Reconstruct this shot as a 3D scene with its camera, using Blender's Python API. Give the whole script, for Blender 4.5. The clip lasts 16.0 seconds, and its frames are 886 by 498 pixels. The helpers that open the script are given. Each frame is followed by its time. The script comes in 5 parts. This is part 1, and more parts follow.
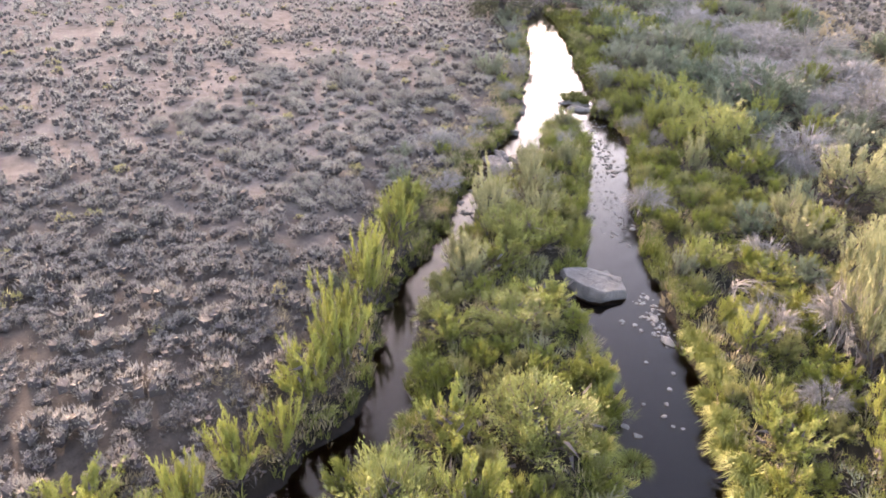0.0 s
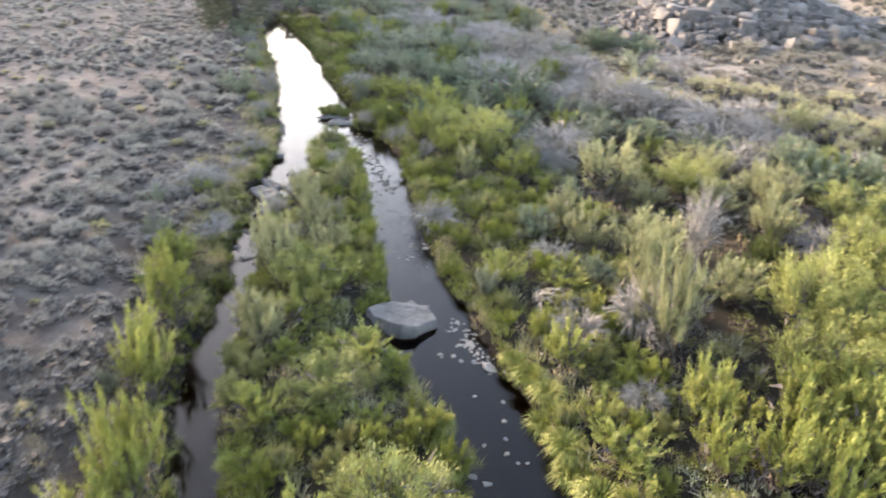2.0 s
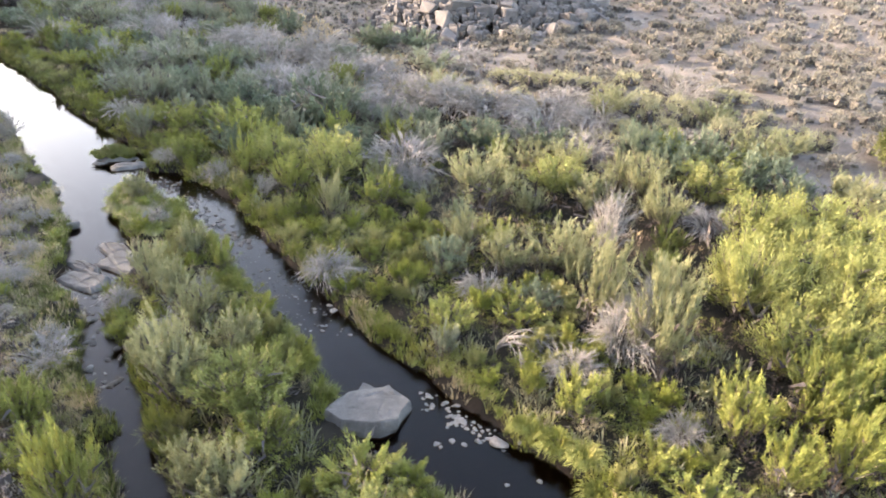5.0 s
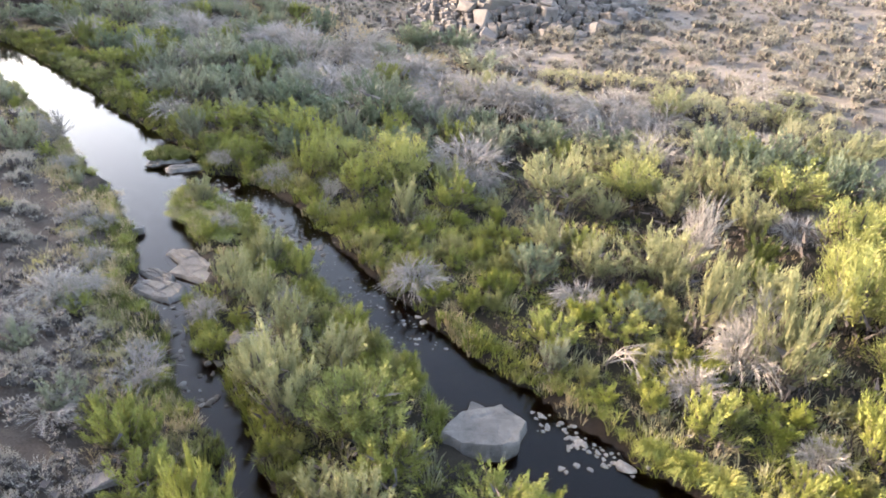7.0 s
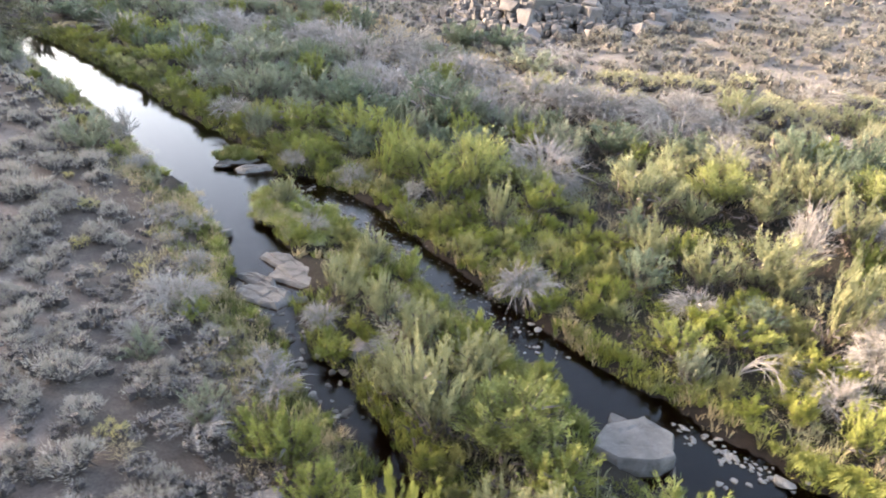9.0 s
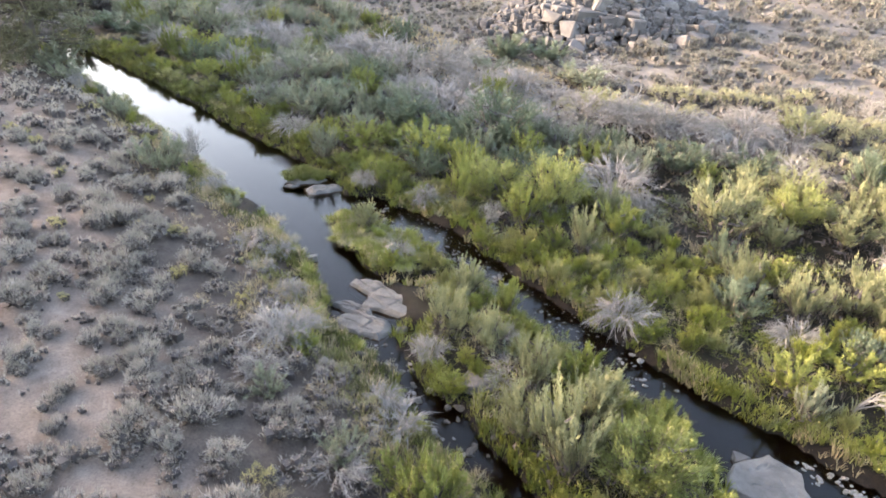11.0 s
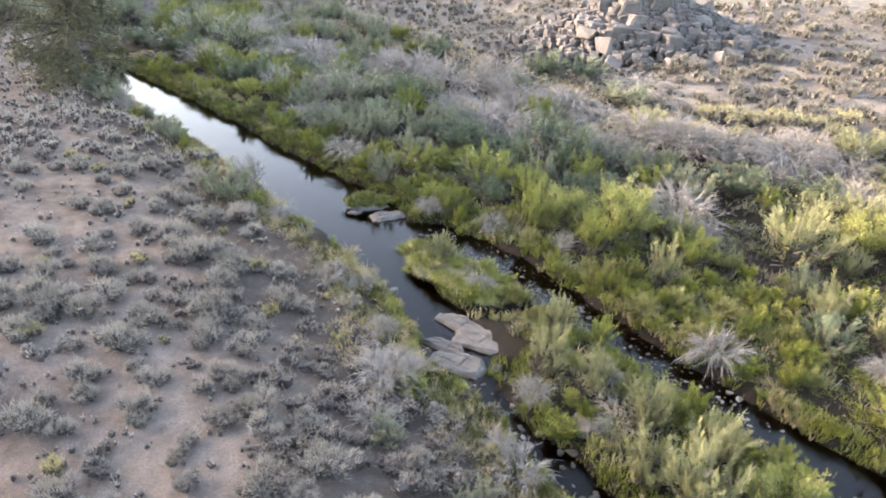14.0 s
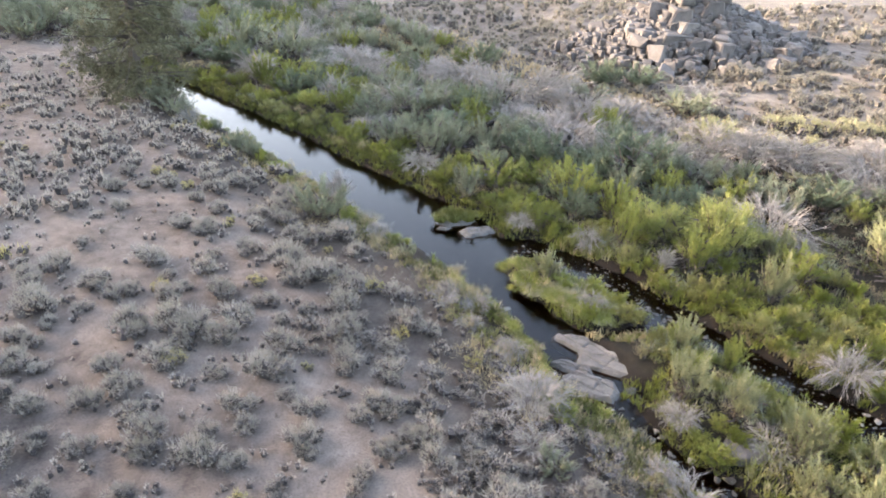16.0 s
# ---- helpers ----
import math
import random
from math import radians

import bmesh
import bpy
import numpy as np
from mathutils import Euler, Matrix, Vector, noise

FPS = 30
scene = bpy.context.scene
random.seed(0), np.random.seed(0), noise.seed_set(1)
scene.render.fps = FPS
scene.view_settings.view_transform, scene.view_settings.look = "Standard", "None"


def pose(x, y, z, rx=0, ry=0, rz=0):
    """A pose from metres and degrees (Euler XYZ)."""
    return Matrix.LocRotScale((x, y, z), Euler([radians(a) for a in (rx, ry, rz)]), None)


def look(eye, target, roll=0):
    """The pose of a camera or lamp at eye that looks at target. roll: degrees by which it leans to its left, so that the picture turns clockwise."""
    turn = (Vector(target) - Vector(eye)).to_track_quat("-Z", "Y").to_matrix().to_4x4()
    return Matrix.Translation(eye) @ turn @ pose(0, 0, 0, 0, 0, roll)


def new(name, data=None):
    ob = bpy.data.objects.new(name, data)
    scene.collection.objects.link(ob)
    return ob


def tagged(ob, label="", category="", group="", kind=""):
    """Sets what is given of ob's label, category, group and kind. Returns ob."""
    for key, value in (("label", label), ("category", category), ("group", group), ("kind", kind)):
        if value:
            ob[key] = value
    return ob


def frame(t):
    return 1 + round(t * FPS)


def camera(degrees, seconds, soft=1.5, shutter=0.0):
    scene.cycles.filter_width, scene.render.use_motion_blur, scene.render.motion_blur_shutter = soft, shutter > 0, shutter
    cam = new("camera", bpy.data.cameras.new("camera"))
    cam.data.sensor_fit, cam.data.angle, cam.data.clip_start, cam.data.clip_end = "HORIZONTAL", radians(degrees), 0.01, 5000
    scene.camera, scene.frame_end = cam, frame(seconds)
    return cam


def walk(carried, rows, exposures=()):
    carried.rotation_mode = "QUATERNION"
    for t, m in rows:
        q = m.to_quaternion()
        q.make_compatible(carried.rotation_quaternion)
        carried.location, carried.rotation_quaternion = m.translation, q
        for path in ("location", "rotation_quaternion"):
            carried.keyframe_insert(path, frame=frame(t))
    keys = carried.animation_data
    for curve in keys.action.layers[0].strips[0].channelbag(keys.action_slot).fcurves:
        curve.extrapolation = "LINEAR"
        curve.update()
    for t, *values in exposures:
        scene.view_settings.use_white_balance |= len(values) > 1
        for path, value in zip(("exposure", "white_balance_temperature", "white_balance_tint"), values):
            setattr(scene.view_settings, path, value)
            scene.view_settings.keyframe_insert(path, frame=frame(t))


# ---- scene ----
cam = camera(67.0, 16.0, soft=1.7, shutter=0.5)
PATH = [
    (0, (8.785, -6.424, 10.003), (7.544, -5.186, 9.041), 1.7),
    (0.5, (8.578, -6.231, 10.089), (7.38, -4.95, 9.127), 1.7),
    (1, (8.197, -6.093, 10.206), (7.119, -4.708, 9.248), 2.5),
    (1.5, (7.624, -5.897, 10.344), (6.741, -4.375, 9.394), 3.4),
    (2, (6.941, -5.312, 10.191), (6.265, -3.68, 9.253), 3.3),
    (2.5, (6.066, -4.919, 10.162), (5.679, -3.19, 9.235), 3.4),
    (3, (5.007, -4.588, 10.203), (4.961, -2.811, 9.286), 3.6),
    (3.5, (3.738, -4.196, 10.176), (3.829, -2.418, 9.265), 3.6),
    (4, (2.655, -3.817, 10.101), (2.747, -2.041, 9.187), 3.7),
    (4.5, (1.841, -3.516, 10.044), (1.935, -1.741, 9.128), 3.8),
    (7, (-1.347, -2.356, 9.709), (-1.248, -0.583, 8.789), 4.2),
    (7.5, (-1.888, -2.206, 9.645), (-1.784, -0.433, 8.725), 4.3),
    (8, (-2.598, -2.091, 9.583), (-2.49, -0.319, 8.662), 4.5),
    (8.5, (-3.469, -1.96, 9.51), (-3.355, -0.188, 8.589), 4.7),
    (9, (-4.409, -1.806, 9.418), (-4.29, -0.034, 8.497), 4.8),
    (9.5, (-5.279, -1.679, 9.331), (-5.163, 0.093, 8.412), 4.6),
    (10, (-6.004, -1.554, 9.383), (-5.897, 0.217, 8.462), 4.7),
    (12.5, (-7.797, -1.081, 10.558), (-7.687, 0.693, 9.642), 4.6),
    (13, (-8.23, -0.989, 10.53), (-8.117, 0.786, 9.615), 4.6),
    (13.5, (-8.795, -0.88, 10.483), (-8.68, 0.894, 9.569), 4.6),
    (14, (-9.458, -0.761, 10.446), (-9.341, 1.015, 9.533), 4.6),
    (14.5, (-10.25, -0.619, 10.4), (-10.13, 1.157, 9.488), 4.6),
    (15, (-11.169, -0.481, 10.441), (-11.047, 1.295, 9.529), 4.6),
    (15.5, (-12.123, -0.377, 10.53), (-12.003, 1.399, 9.618), 4.4),
    (16, (-12.815, -0.27, 10.646), (-12.698, 1.507, 9.735), 4.3),
]
EXPOSURE = [(0, 4.22, 8500, 33), (0.25, 4.22, 8450, 38), (0.5, 4.2, 8400, 46), (0.75, 3.95, 8200, 32), (1.0, 3.82, 8000, 22), (1.5, 4.05, 7900, 17), (2.0, 4.06, 7900, 19), (2.5, 4.02, 7900, 20), (3.0, 4.0, 7900, 21), (4.0, 4.08, 8000, 21), (16, 4.13, 8000, 20)]
walk(cam, [(t, look(eye, target, roll)) for t, eye, target, roll in PATH], EXPOSURE)

# ---- world, sun, exposure ----
SUN_AZ, SUN_EL = radians(-75), radians(12)          # clockwise from +y, and above the level
world = bpy.data.worlds.new("world")
scene.world = world
world.use_nodes = True
wn, wl = world.node_tree.nodes, world.node_tree.links
sky = wn.new("ShaderNodeTexSky")
sky.sky_type, sky.sun_disc = "NISHITA", False
sky.sun_elevation, sky.sun_rotation = SUN_EL, SUN_AZ % (2 * math.pi)
sky.air_density, sky.dust_density, sky.altitude = 1.0, 4.6, 1000
wl.new(sky.outputs[0], wn["Background"].inputs[0])
wn["Background"].inputs[1].default_value = 0.142
sun_dir = Vector((math.sin(SUN_AZ) * math.cos(SUN_EL), math.cos(SUN_AZ) * math.cos(SUN_EL), math.sin(SUN_EL)))
sun = new("sun", bpy.data.lights.new("sun", "SUN"))
sun.data.energy, sun.data.angle, sun.data.color = 1.5, radians(0.6), (1.0, 0.91, 0.79)
sun.matrix_world = look(sun_dir * 200, (0, 0, 0))


# ---- materials ----
def material(name):
    m = bpy.data.materials.new(name)
    m.use_nodes = True
    return m, m.node_tree.nodes, m.node_tree.links, m.node_tree.nodes["Principled BSDF"]


def ramp(nt, stops):
    r = nt.new("ShaderNodeValToRGB")
    while len(r.color_ramp.elements) < len(stops):
        r.color_ramp.elements.new(0.5)
    for e, (p, c) in zip(r.color_ramp.elements, stops):
        e.position, e.color = p, (*c, 1)
    return r


def noise_tex(nt, lk, scale, detail=6, rough=0.6, co=None):
    n = nt.new("ShaderNodeTexNoise")
    n.inputs["Scale"].default_value, n.inputs["Detail"].default_value, n.inputs["Roughness"].default_value = scale, detail, rough
    if co:
        lk.new(co, n.inputs["Vector"])
    return n


def mix(nt, lk, fac, a, b, mode="MIX"):
    n = nt.new("ShaderNodeMix")
    n.data_type, n.blend_type = "RGBA", mode
    for sock, v in ((n.inputs[0], fac), (n.inputs[6], a), (n.inputs[7], b)):
        if isinstance(v, (int, float)):
            sock.default_value = v
        elif isinstance(v, tuple):
            sock.default_value = (*v, 1)
        else:
            lk.new(v, sock)
    return n.outputs[2]


def leaf_material(name, dark, light, dry, translucent=0.16, rough=0.6):
    """Leaves: hue varies from plant to plant and from leaf to leaf."""
    m, nt, lk, b = material(name)
    geo, info = nt.new("ShaderNodeNewGeometry"), nt.new("ShaderNodeObjectInfo")
    leafr = ramp(nt, [(0.0, tuple(0.6 * a + 0.4 * c for a, c in zip(dark, light))), (0.5, light), (0.9, light), (1.0, tuple(0.5 * a + 0.5 * c for a, c in zip(dry, light)))])
    lk.new(geo.outputs["Random Per Island"], leafr.inputs[0])
    plant = ramp(nt, [(0.0, tuple(0.72 * c for c in dark)), (0.5, light), (1.0, dry)])
    patch = noise_tex(nt, lk, 1.1, 2, 0.5, geo.outputs["Position"])
    wide = nt.new("ShaderNodeMath")
    wide.operation = "MULTIPLY_ADD"
    wide.inputs[1].default_value, wide.inputs[2].default_value = 2.2, -0.85
    lk.new(patch.outputs["Fac"], wide.inputs[0])
    both = nt.new("ShaderNodeMix")
    both.inputs[0].default_value = 0.5
    lk.new(info.outputs["Random"], both.inputs[2])
    lk.new(wide.outputs[0], both.inputs[3])
    lk.new(both.outputs[0], plant.inputs[0])
    col = mix(nt, lk, 0.42, leafr.outputs[0], plant.outputs[0])
    lk.new(col, b.inputs["Base Color"])
    b.inputs["Roughness"].default_value = rough
    b.inputs["Specular IOR Level"].default_value = 0.25
    tr, ms = nt.new("ShaderNodeBsdfTranslucent"), nt.new("ShaderNodeMixShader")
    lk.new(col, tr.inputs[0])
    ms.inputs[0].default_value = translucent
    lk.new(b.outputs[0], ms.inputs[1])
    lk.new(tr.outputs[0], ms.inputs[2])
    lk.new(ms.outputs[0], nt["Material Output"].inputs[0])
    return m


def rock_material(name, dark, light, scale=1.0, stain=(0.06, 0.05, 0.042), lo=0.8):
    m, nt, lk, b = material(name)
    tc, info = nt.new("ShaderNodeTexCoord"), nt.new("ShaderNodeObjectInfo")
    big = noise_tex(nt, lk, 1.6 * scale, 5, 0.6, tc.outputs["Object"])
    fine = noise_tex(nt, lk, 28 * scale, 4, 0.7, tc.outputs["Object"])
    r = ramp(nt, [(0.3, dark), (0.7, light)])
    lk.new(big.outputs["Fac"], r.inputs[0])
    speck = ramp(nt, [(0.35, (0.75, 0.75, 0.75)), (0.65, (1.15, 1.15, 1.15))])
    lk.new(fine.outputs["Fac"], speck.inputs[0])
    col = mix(nt, lk, 1.0, r.outputs[0], speck.outputs[0], "MULTIPLY")
    wear = noise_tex(nt, lk, 4.2 * scale, 8, 0.75, tc.outputs["Object"])
    wr = ramp(nt, [(0.56, (0, 0, 0)), (0.68, (0.7, 0.7, 0.7))])
    lk.new(wear.outputs["Fac"], wr.inputs[0])
    col = mix(nt, lk, wr.outputs[0], col, stain)
    each = ramp(nt, [(0.0, (lo, lo * 0.99, lo * 0.98)), (1.0, (1.12, 1.1, 1.06))])
    lk.new(info.outputs["Random"], each.inputs[0])
    col = mix(nt, lk, 1.0, col, each.outputs[0], "MULTIPLY")
    lk.new(col, b.inputs["Base Color"])
    b.inputs["Roughness"].default_value = 0.85
    bump = nt.new("ShaderNodeBump")
    bump.inputs["Strength"].default_value, bump.inputs["Distance"].default_value = 0.8, 0.08
    lk.new(mix(nt, lk, 0.35, wear.outputs["Fac"], fine.outputs["Fac"]), bump.inputs["Height"])
    lk.new(bump.outputs[0], b.inputs["Normal"])
    return m


def wood_material(name, dark, light):
    m, nt, lk, b = material(name)
    geo = nt.new("ShaderNodeNewGeometry")
    r = ramp(nt, [(0.0, dark), (1.0, light)])
    lk.new(geo.outputs["Random Per Island"], r.inputs[0])
    n = noise_tex(nt, lk, 30, 3)
    v = ramp(nt, [(0.3, (0.75, 0.75, 0.75)), (0.7, (1.1, 1.1, 1.1))])
    lk.new(n.outputs["Fac"], v.inputs[0])
    lk.new(mix(nt, lk, 1.0, r.outputs[0], v.outputs[0], "MULTIPLY"), b.inputs["Base Color"])
    b.inputs["Roughness"].default_value = 0.8
    return m


def ground_material():
    """Sandy soil on the bench, dark soil blackened as shade among the willows, tan earth on the hill, mud and pebbles
    by the water.
    """
    m, nt, lk, b = material("earth")
    geo = nt.new("ShaderNodeNewGeometry")
    zone = nt.new("ShaderNodeVertexColor")
    zone.layer_name = "zone"
    sep = nt.new("ShaderNodeSeparateColor")
    lk.new(zone.outputs[0], sep.inputs[0])
    pos = geo.outputs["Position"]
    big, mid, fine = noise_tex(nt, lk, 0.35, 6, 0.6, pos), noise_tex(nt, lk, 2.2, 8, 0.65, pos), noise_tex(nt, lk, 22, 6, 0.75, pos)
    sand = ramp(nt, [(0.34, (0.045, 0.036, 0.031)), (0.44, (0.08, 0.066, 0.058)), (0.54, (0.112, 0.094, 0.082)), (0.68, (0.152, 0.129, 0.113))])
    lk.new(mix(nt, lk, 0.5, big.outputs["Fac"], mid.outputs["Fac"]), sand.inputs[0])
    # dark soil, taken near black for the shade of overhanging plants
    litter_shade = ramp(nt, [(0.35, (0.006, 0.005, 0.003)), (0.55, (0.011, 0.009, 0.0055)), (0.72, (0.025, 0.02, 0.013))])
    lk.new(mid.outputs["Fac"], litter_shade.inputs[0])
    tan = ramp(nt, [(0.34, (0.056, 0.05, 0.045)), (0.48, (0.09, 0.081, 0.073)), (0.66, (0.14, 0.128, 0.116))])
    lk.new(mix(nt, lk, 0.5, big.outputs["Fac"], mid.outputs["Fac"]), tan.inputs[0])
    mud = ramp(nt, [(0.35, (0.005, 0.004, 0.003)), (0.6, (0.01, 0.007, 0.005)), (0.75, (0.022, 0.017, 0.014))])
    lk.new(mid.outputs["Fac"], mud.inputs[0])
    col = mix(nt, lk, sep.outputs[0], sand.outputs[0], litter_shade.outputs[0])
    col = mix(nt, lk, sep.outputs[1], col, tan.outputs[0])
    col = mix(nt, lk, sep.outputs[2], col, mud.outputs[0])
    grit = ramp(nt, [(0.32, (0.55, 0.55, 0.55)), (0.5, (1, 1, 1)), (0.72, (1.3, 1.28, 1.22))])
    lk.new(fine.outputs["Fac"], grit.inputs[0])
    col = mix(nt, lk, 1.0, col, grit.outputs[0], "MULTIPLY")
    lk.new(col, b.inputs["Base Color"])
    b.inputs["Roughness"].default_value = 0.95
    b.inputs["Specular IOR Level"].default_value = 0.2
    bump = nt.new("ShaderNodeBump")
    bump.inputs["Strength"].default_value, bump.inputs["Distance"].default_value = 0.7, 0.06
    lk.new(mix(nt, lk, 0.4, mid.outputs["Fac"], fine.outputs["Fac"]), bump.inputs["Height"])
    lk.new(bump.outputs[0], b.inputs["Normal"])
    return m


def water_material():
    """Clear brown creek water: tinted by its depth, with a mirror's gloss at a low angle."""
    m, nt, lk, b = material("creek_water")
    nt.remove(b)
    tint, gloss, fr, ms = (nt.new("ShaderNode" + k) for k in ("BsdfTransparent", "BsdfGlossy", "Fresnel", "MixShader"))
    tint.inputs[0].default_value = (0.36, 0.22, 0.14, 1)
    gloss.inputs["Roughness"].default_value = 0.03
    fr.inputs[0].default_value = 1.265
    geo = nt.new("ShaderNodeNewGeometry")
    n1, n2 = noise_tex(nt, lk, 1.3, 2, 0.5, geo.outputs["Position"]), noise_tex(nt, lk, 9, 3, 0.5, geo.outputs["Position"])
    bump = nt.new("ShaderNodeBump")
    bump.inputs["Strength"].default_value, bump.inputs["Distance"].default_value = 0.12, 0.02
    lk.new(mix(nt, lk, 0.35, n1.outputs["Fac"], n2.outputs["Fac"]), bump.inputs["Height"])
    lk.new(bump.outputs[0], gloss.inputs["Normal"])
    lk.new(bump.outputs[0], fr.inputs["Normal"])
    lk.new(fr.outputs[0], ms.inputs[0])
    lk.new(tint.outputs[0], ms.inputs[1])
    lk.new(gloss.outputs[0], ms.inputs[2])
    lk.new(ms.outputs[0], nt["Material Output"].inputs[0])
    return m


M_EARTH, M_WATER = ground_material(), water_material()
M_WILLOW = leaf_material("willow_leaves", (0.05, 0.062, 0.014), (0.172, 0.19, 0.05), (0.25, 0.245, 0.09), 0.2)
M_LIGHT = leaf_material("light_willow_leaves", (0.075, 0.088, 0.026), (0.182, 0.198, 0.064), (0.248, 0.25, 0.105), 0.2)
M_PALE = leaf_material("pale_willow_leaves", (0.085, 0.095, 0.045), (0.192, 0.198, 0.104), (0.25, 0.245, 0.145), 0.24)
M_GREY = leaf_material("grey_willow_leaves", (0.062, 0.075, 0.052), (0.15, 0.165, 0.114), (0.22, 0.215, 0.16))
M_SAGE = leaf_material("sage_leaves", (0.1, 0.091, 0.08), (0.225, 0.207, 0.184), (0.305, 0.279, 0.24), 0.15, 0.8)
M_RABBIT = leaf_material("rabbitbrush_leaves", (0.12, 0.117, 0.066), (0.2, 0.195, 0.118), (0.26, 0.24, 0.15), 0.2)
M_YELLOW = leaf_material("yellow_flowers", (0.17, 0.155, 0.06), (0.26, 0.235, 0.108), (0.31, 0.275, 0.145), 0.25)
M_HILLSAGE = leaf_material("hill_sage_leaves", (0.082, 0.08, 0.06), (0.15, 0.145, 0.12), (0.198, 0.187, 0.155), 0.15, 0.8)
M_DARKSAGE = leaf_material("dark_sage_leaves", (0.07, 0.07, 0.062), (0.12, 0.118, 0.105), (0.16, 0.154, 0.135), 0.15, 0.8)
M_GRASS = leaf_material("creek_grass", (0.05, 0.063, 0.012), (0.158, 0.17, 0.04), (0.24, 0.2, 0.075))
M_TEAL = leaf_material("teal_willow_leaves", (0.04, 0.058, 0.037), (0.094, 0.122, 0.08), (0.16, 0.178, 0.12))
M_GREEN = leaf_material("green_willow_leaves", (0.04, 0.055, 0.013), (0.104, 0.126, 0.031), (0.158, 0.16, 0.052), 0.22)
M_FORB = leaf_material("green_forbs", (0.034, 0.046, 0.008), (0.14, 0.16, 0.031), (0.23, 0.185, 0.062))
M_SEDGE = leaf_material("bank_sedge", (0.03, 0.038, 0.008), (0.075, 0.085, 0.018), (0.12, 0.11, 0.035))
M_OLIVE = leaf_material("olive_weeds", (0.06, 0.066, 0.018), (0.172, 0.172, 0.066), (0.25, 0.215, 0.11))
M_STRAW = leaf_material("dry_grass", (0.16, 0.13, 0.075), (0.265, 0.22, 0.135), (0.34, 0.29, 0.19), 0.25)
M_NEEDLE = leaf_material("pine_needles", (0.028, 0.03, 0.017), (0.062, 0.062, 0.034), (0.105, 0.092, 0.052), 0.12)
M_JUNIPER = leaf_material("juniper_scales", (0.045, 0.058, 0.016), (0.10, 0.11, 0.034), (0.14, 0.13, 0.05), 0.15)
M_TWIG = wood_material("dead_twigs", (0.122, 0.113, 0.107), (0.245, 0.229, 0.214))
M_STEM = wood_material("shrub_stems", (0.06, 0.045, 0.032), (0.14, 0.105, 0.08))
# near black: the shade inside willows and undergrowth, put into the colour
M_SHADEWOOD = wood_material("inner_shade_wood", (0.018, 0.014, 0.013), (0.05, 0.04, 0.037))
# wood darkened so that the shadow under the sage is in its colour
M_SHADED_BRUSHWOOD = wood_material("shaded_brushwood", (0.02, 0.017, 0.017), (0.046, 0.039, 0.037))
# likewise darkened, to shade the insides of the hillside brush
M_SHADED_HILLWOOD = wood_material("shaded_hill_brushwood", (0.035, 0.031, 0.027), (0.06, 0.054, 0.046))
M_BARK = wood_material("bark", (0.016, 0.013, 0.011), (0.034, 0.027, 0.023))
M_BLEACHED = wood_material("bleached_wood", (0.125, 0.115, 0.106), (0.19, 0.176, 0.164))
M_GRANITE = rock_material("pale_granite", (0.044, 0.043, 0.042), (0.115, 0.111, 0.106), 1.4)
M_STONE = rock_material("creek_stone", (0.112, 0.105, 0.098), (0.231, 0.220, 0.206), 3.0)
M_WETSTONE = rock_material("wet_pebbles", (0.036, 0.033, 0.030), (0.084, 0.078, 0.072), 3.0)
M_CRAG = rock_material("crag_rock", (0.052, 0.049, 0.05), (0.125, 0.118, 0.118), 0.9, (0.05, 0.045, 0.044), 0.6)

# ---- the lie of the land ----
# centre lines: x, y, half width
MAIN = [(-30.6, 44.5, 0.1), (-28.6, 41.8, 0.6), (-26.6, 39.4, 1.1), (-21.8, 34.1, 1.25), (-18.4, 30.4, 1.3), (-16.0, 27.4, 1.35),
        (-13.7, 24.7, 1.6), (-11.4, 21.9, 1.8), (-10.0, 20.6, 1.1), (-8.7, 20.6, 0.85), (-7.1, 19.55, 0.8), (-5.8, 18.1, 0.75), (-4.65, 16.35, 0.68),
        (-3.4, 14.5, 0.6), (-2.2, 12.75, 0.66), (-1.1, 11.25, 0.72), (-0.15, 10.0, 0.76), (0.72, 8.65, 1.1), (1.6, 7.5, 1.1), (2.6, 6.7, 0.9),
        (3.7, 5.6, 0.9), (4.6, 4.6, 0.9), (5.4, 3.5, 0.95), (6.2, 2.2, 1.0), (7.5, 0.0, 1.0), (9.5, -3.0, 1.0), (14.0, -9.0, 1.0), (30, -30, 1.2)]
SIDE = [(-10.6, 20.0, 1.5), (-10.2, 18.4, 0.85), (-9.5, 17.1, 0.75), (-8.7, 15.8, 0.85), (-8.2, 14.6, 0.95), (-7.8, 13.3, 0.85), (-7.4, 12.1, 0.36),
        (-6.8, 11.0, 0.3), (-6.2, 10.1, 0.45), (-5.5, 9.0, 0.45), (-4.6, 7.6, 0.4), (-3.9, 6.2, 0.4), (-3.3, 5.0, 0.45), (-2.4, 3.5, 0.48),
        (-1.7, 2.5, 0.48), (-0.8, 1.6, 0.5), (0.1, 0.8, 0.52), (0.6, -0.4, 0.52), (0.8, -1.4, 0.56), (1.2, -2.8, 0.6), (2.0, -5.0, 0.5), (5.0, -12.0, 0.6), (16, -26, 0.8)]

# the cut between the islet and the island, and the puddle below the slabs
CUT = [(-8.0, 15.6, 0.24), (-6.9, 15.35, 0.24), (-5.9, 15.75, 0.28), (-5.0, 16.2, 0.3)]
PUDDLE = [(-7.4, 13.1, 0.3), (-6.75, 12.75, 0.3)]


def smooth(a, b, v):
    u = np.clip((v - a) / (b - a), 0, 1)
    return u * u * (3 - 2 * u)


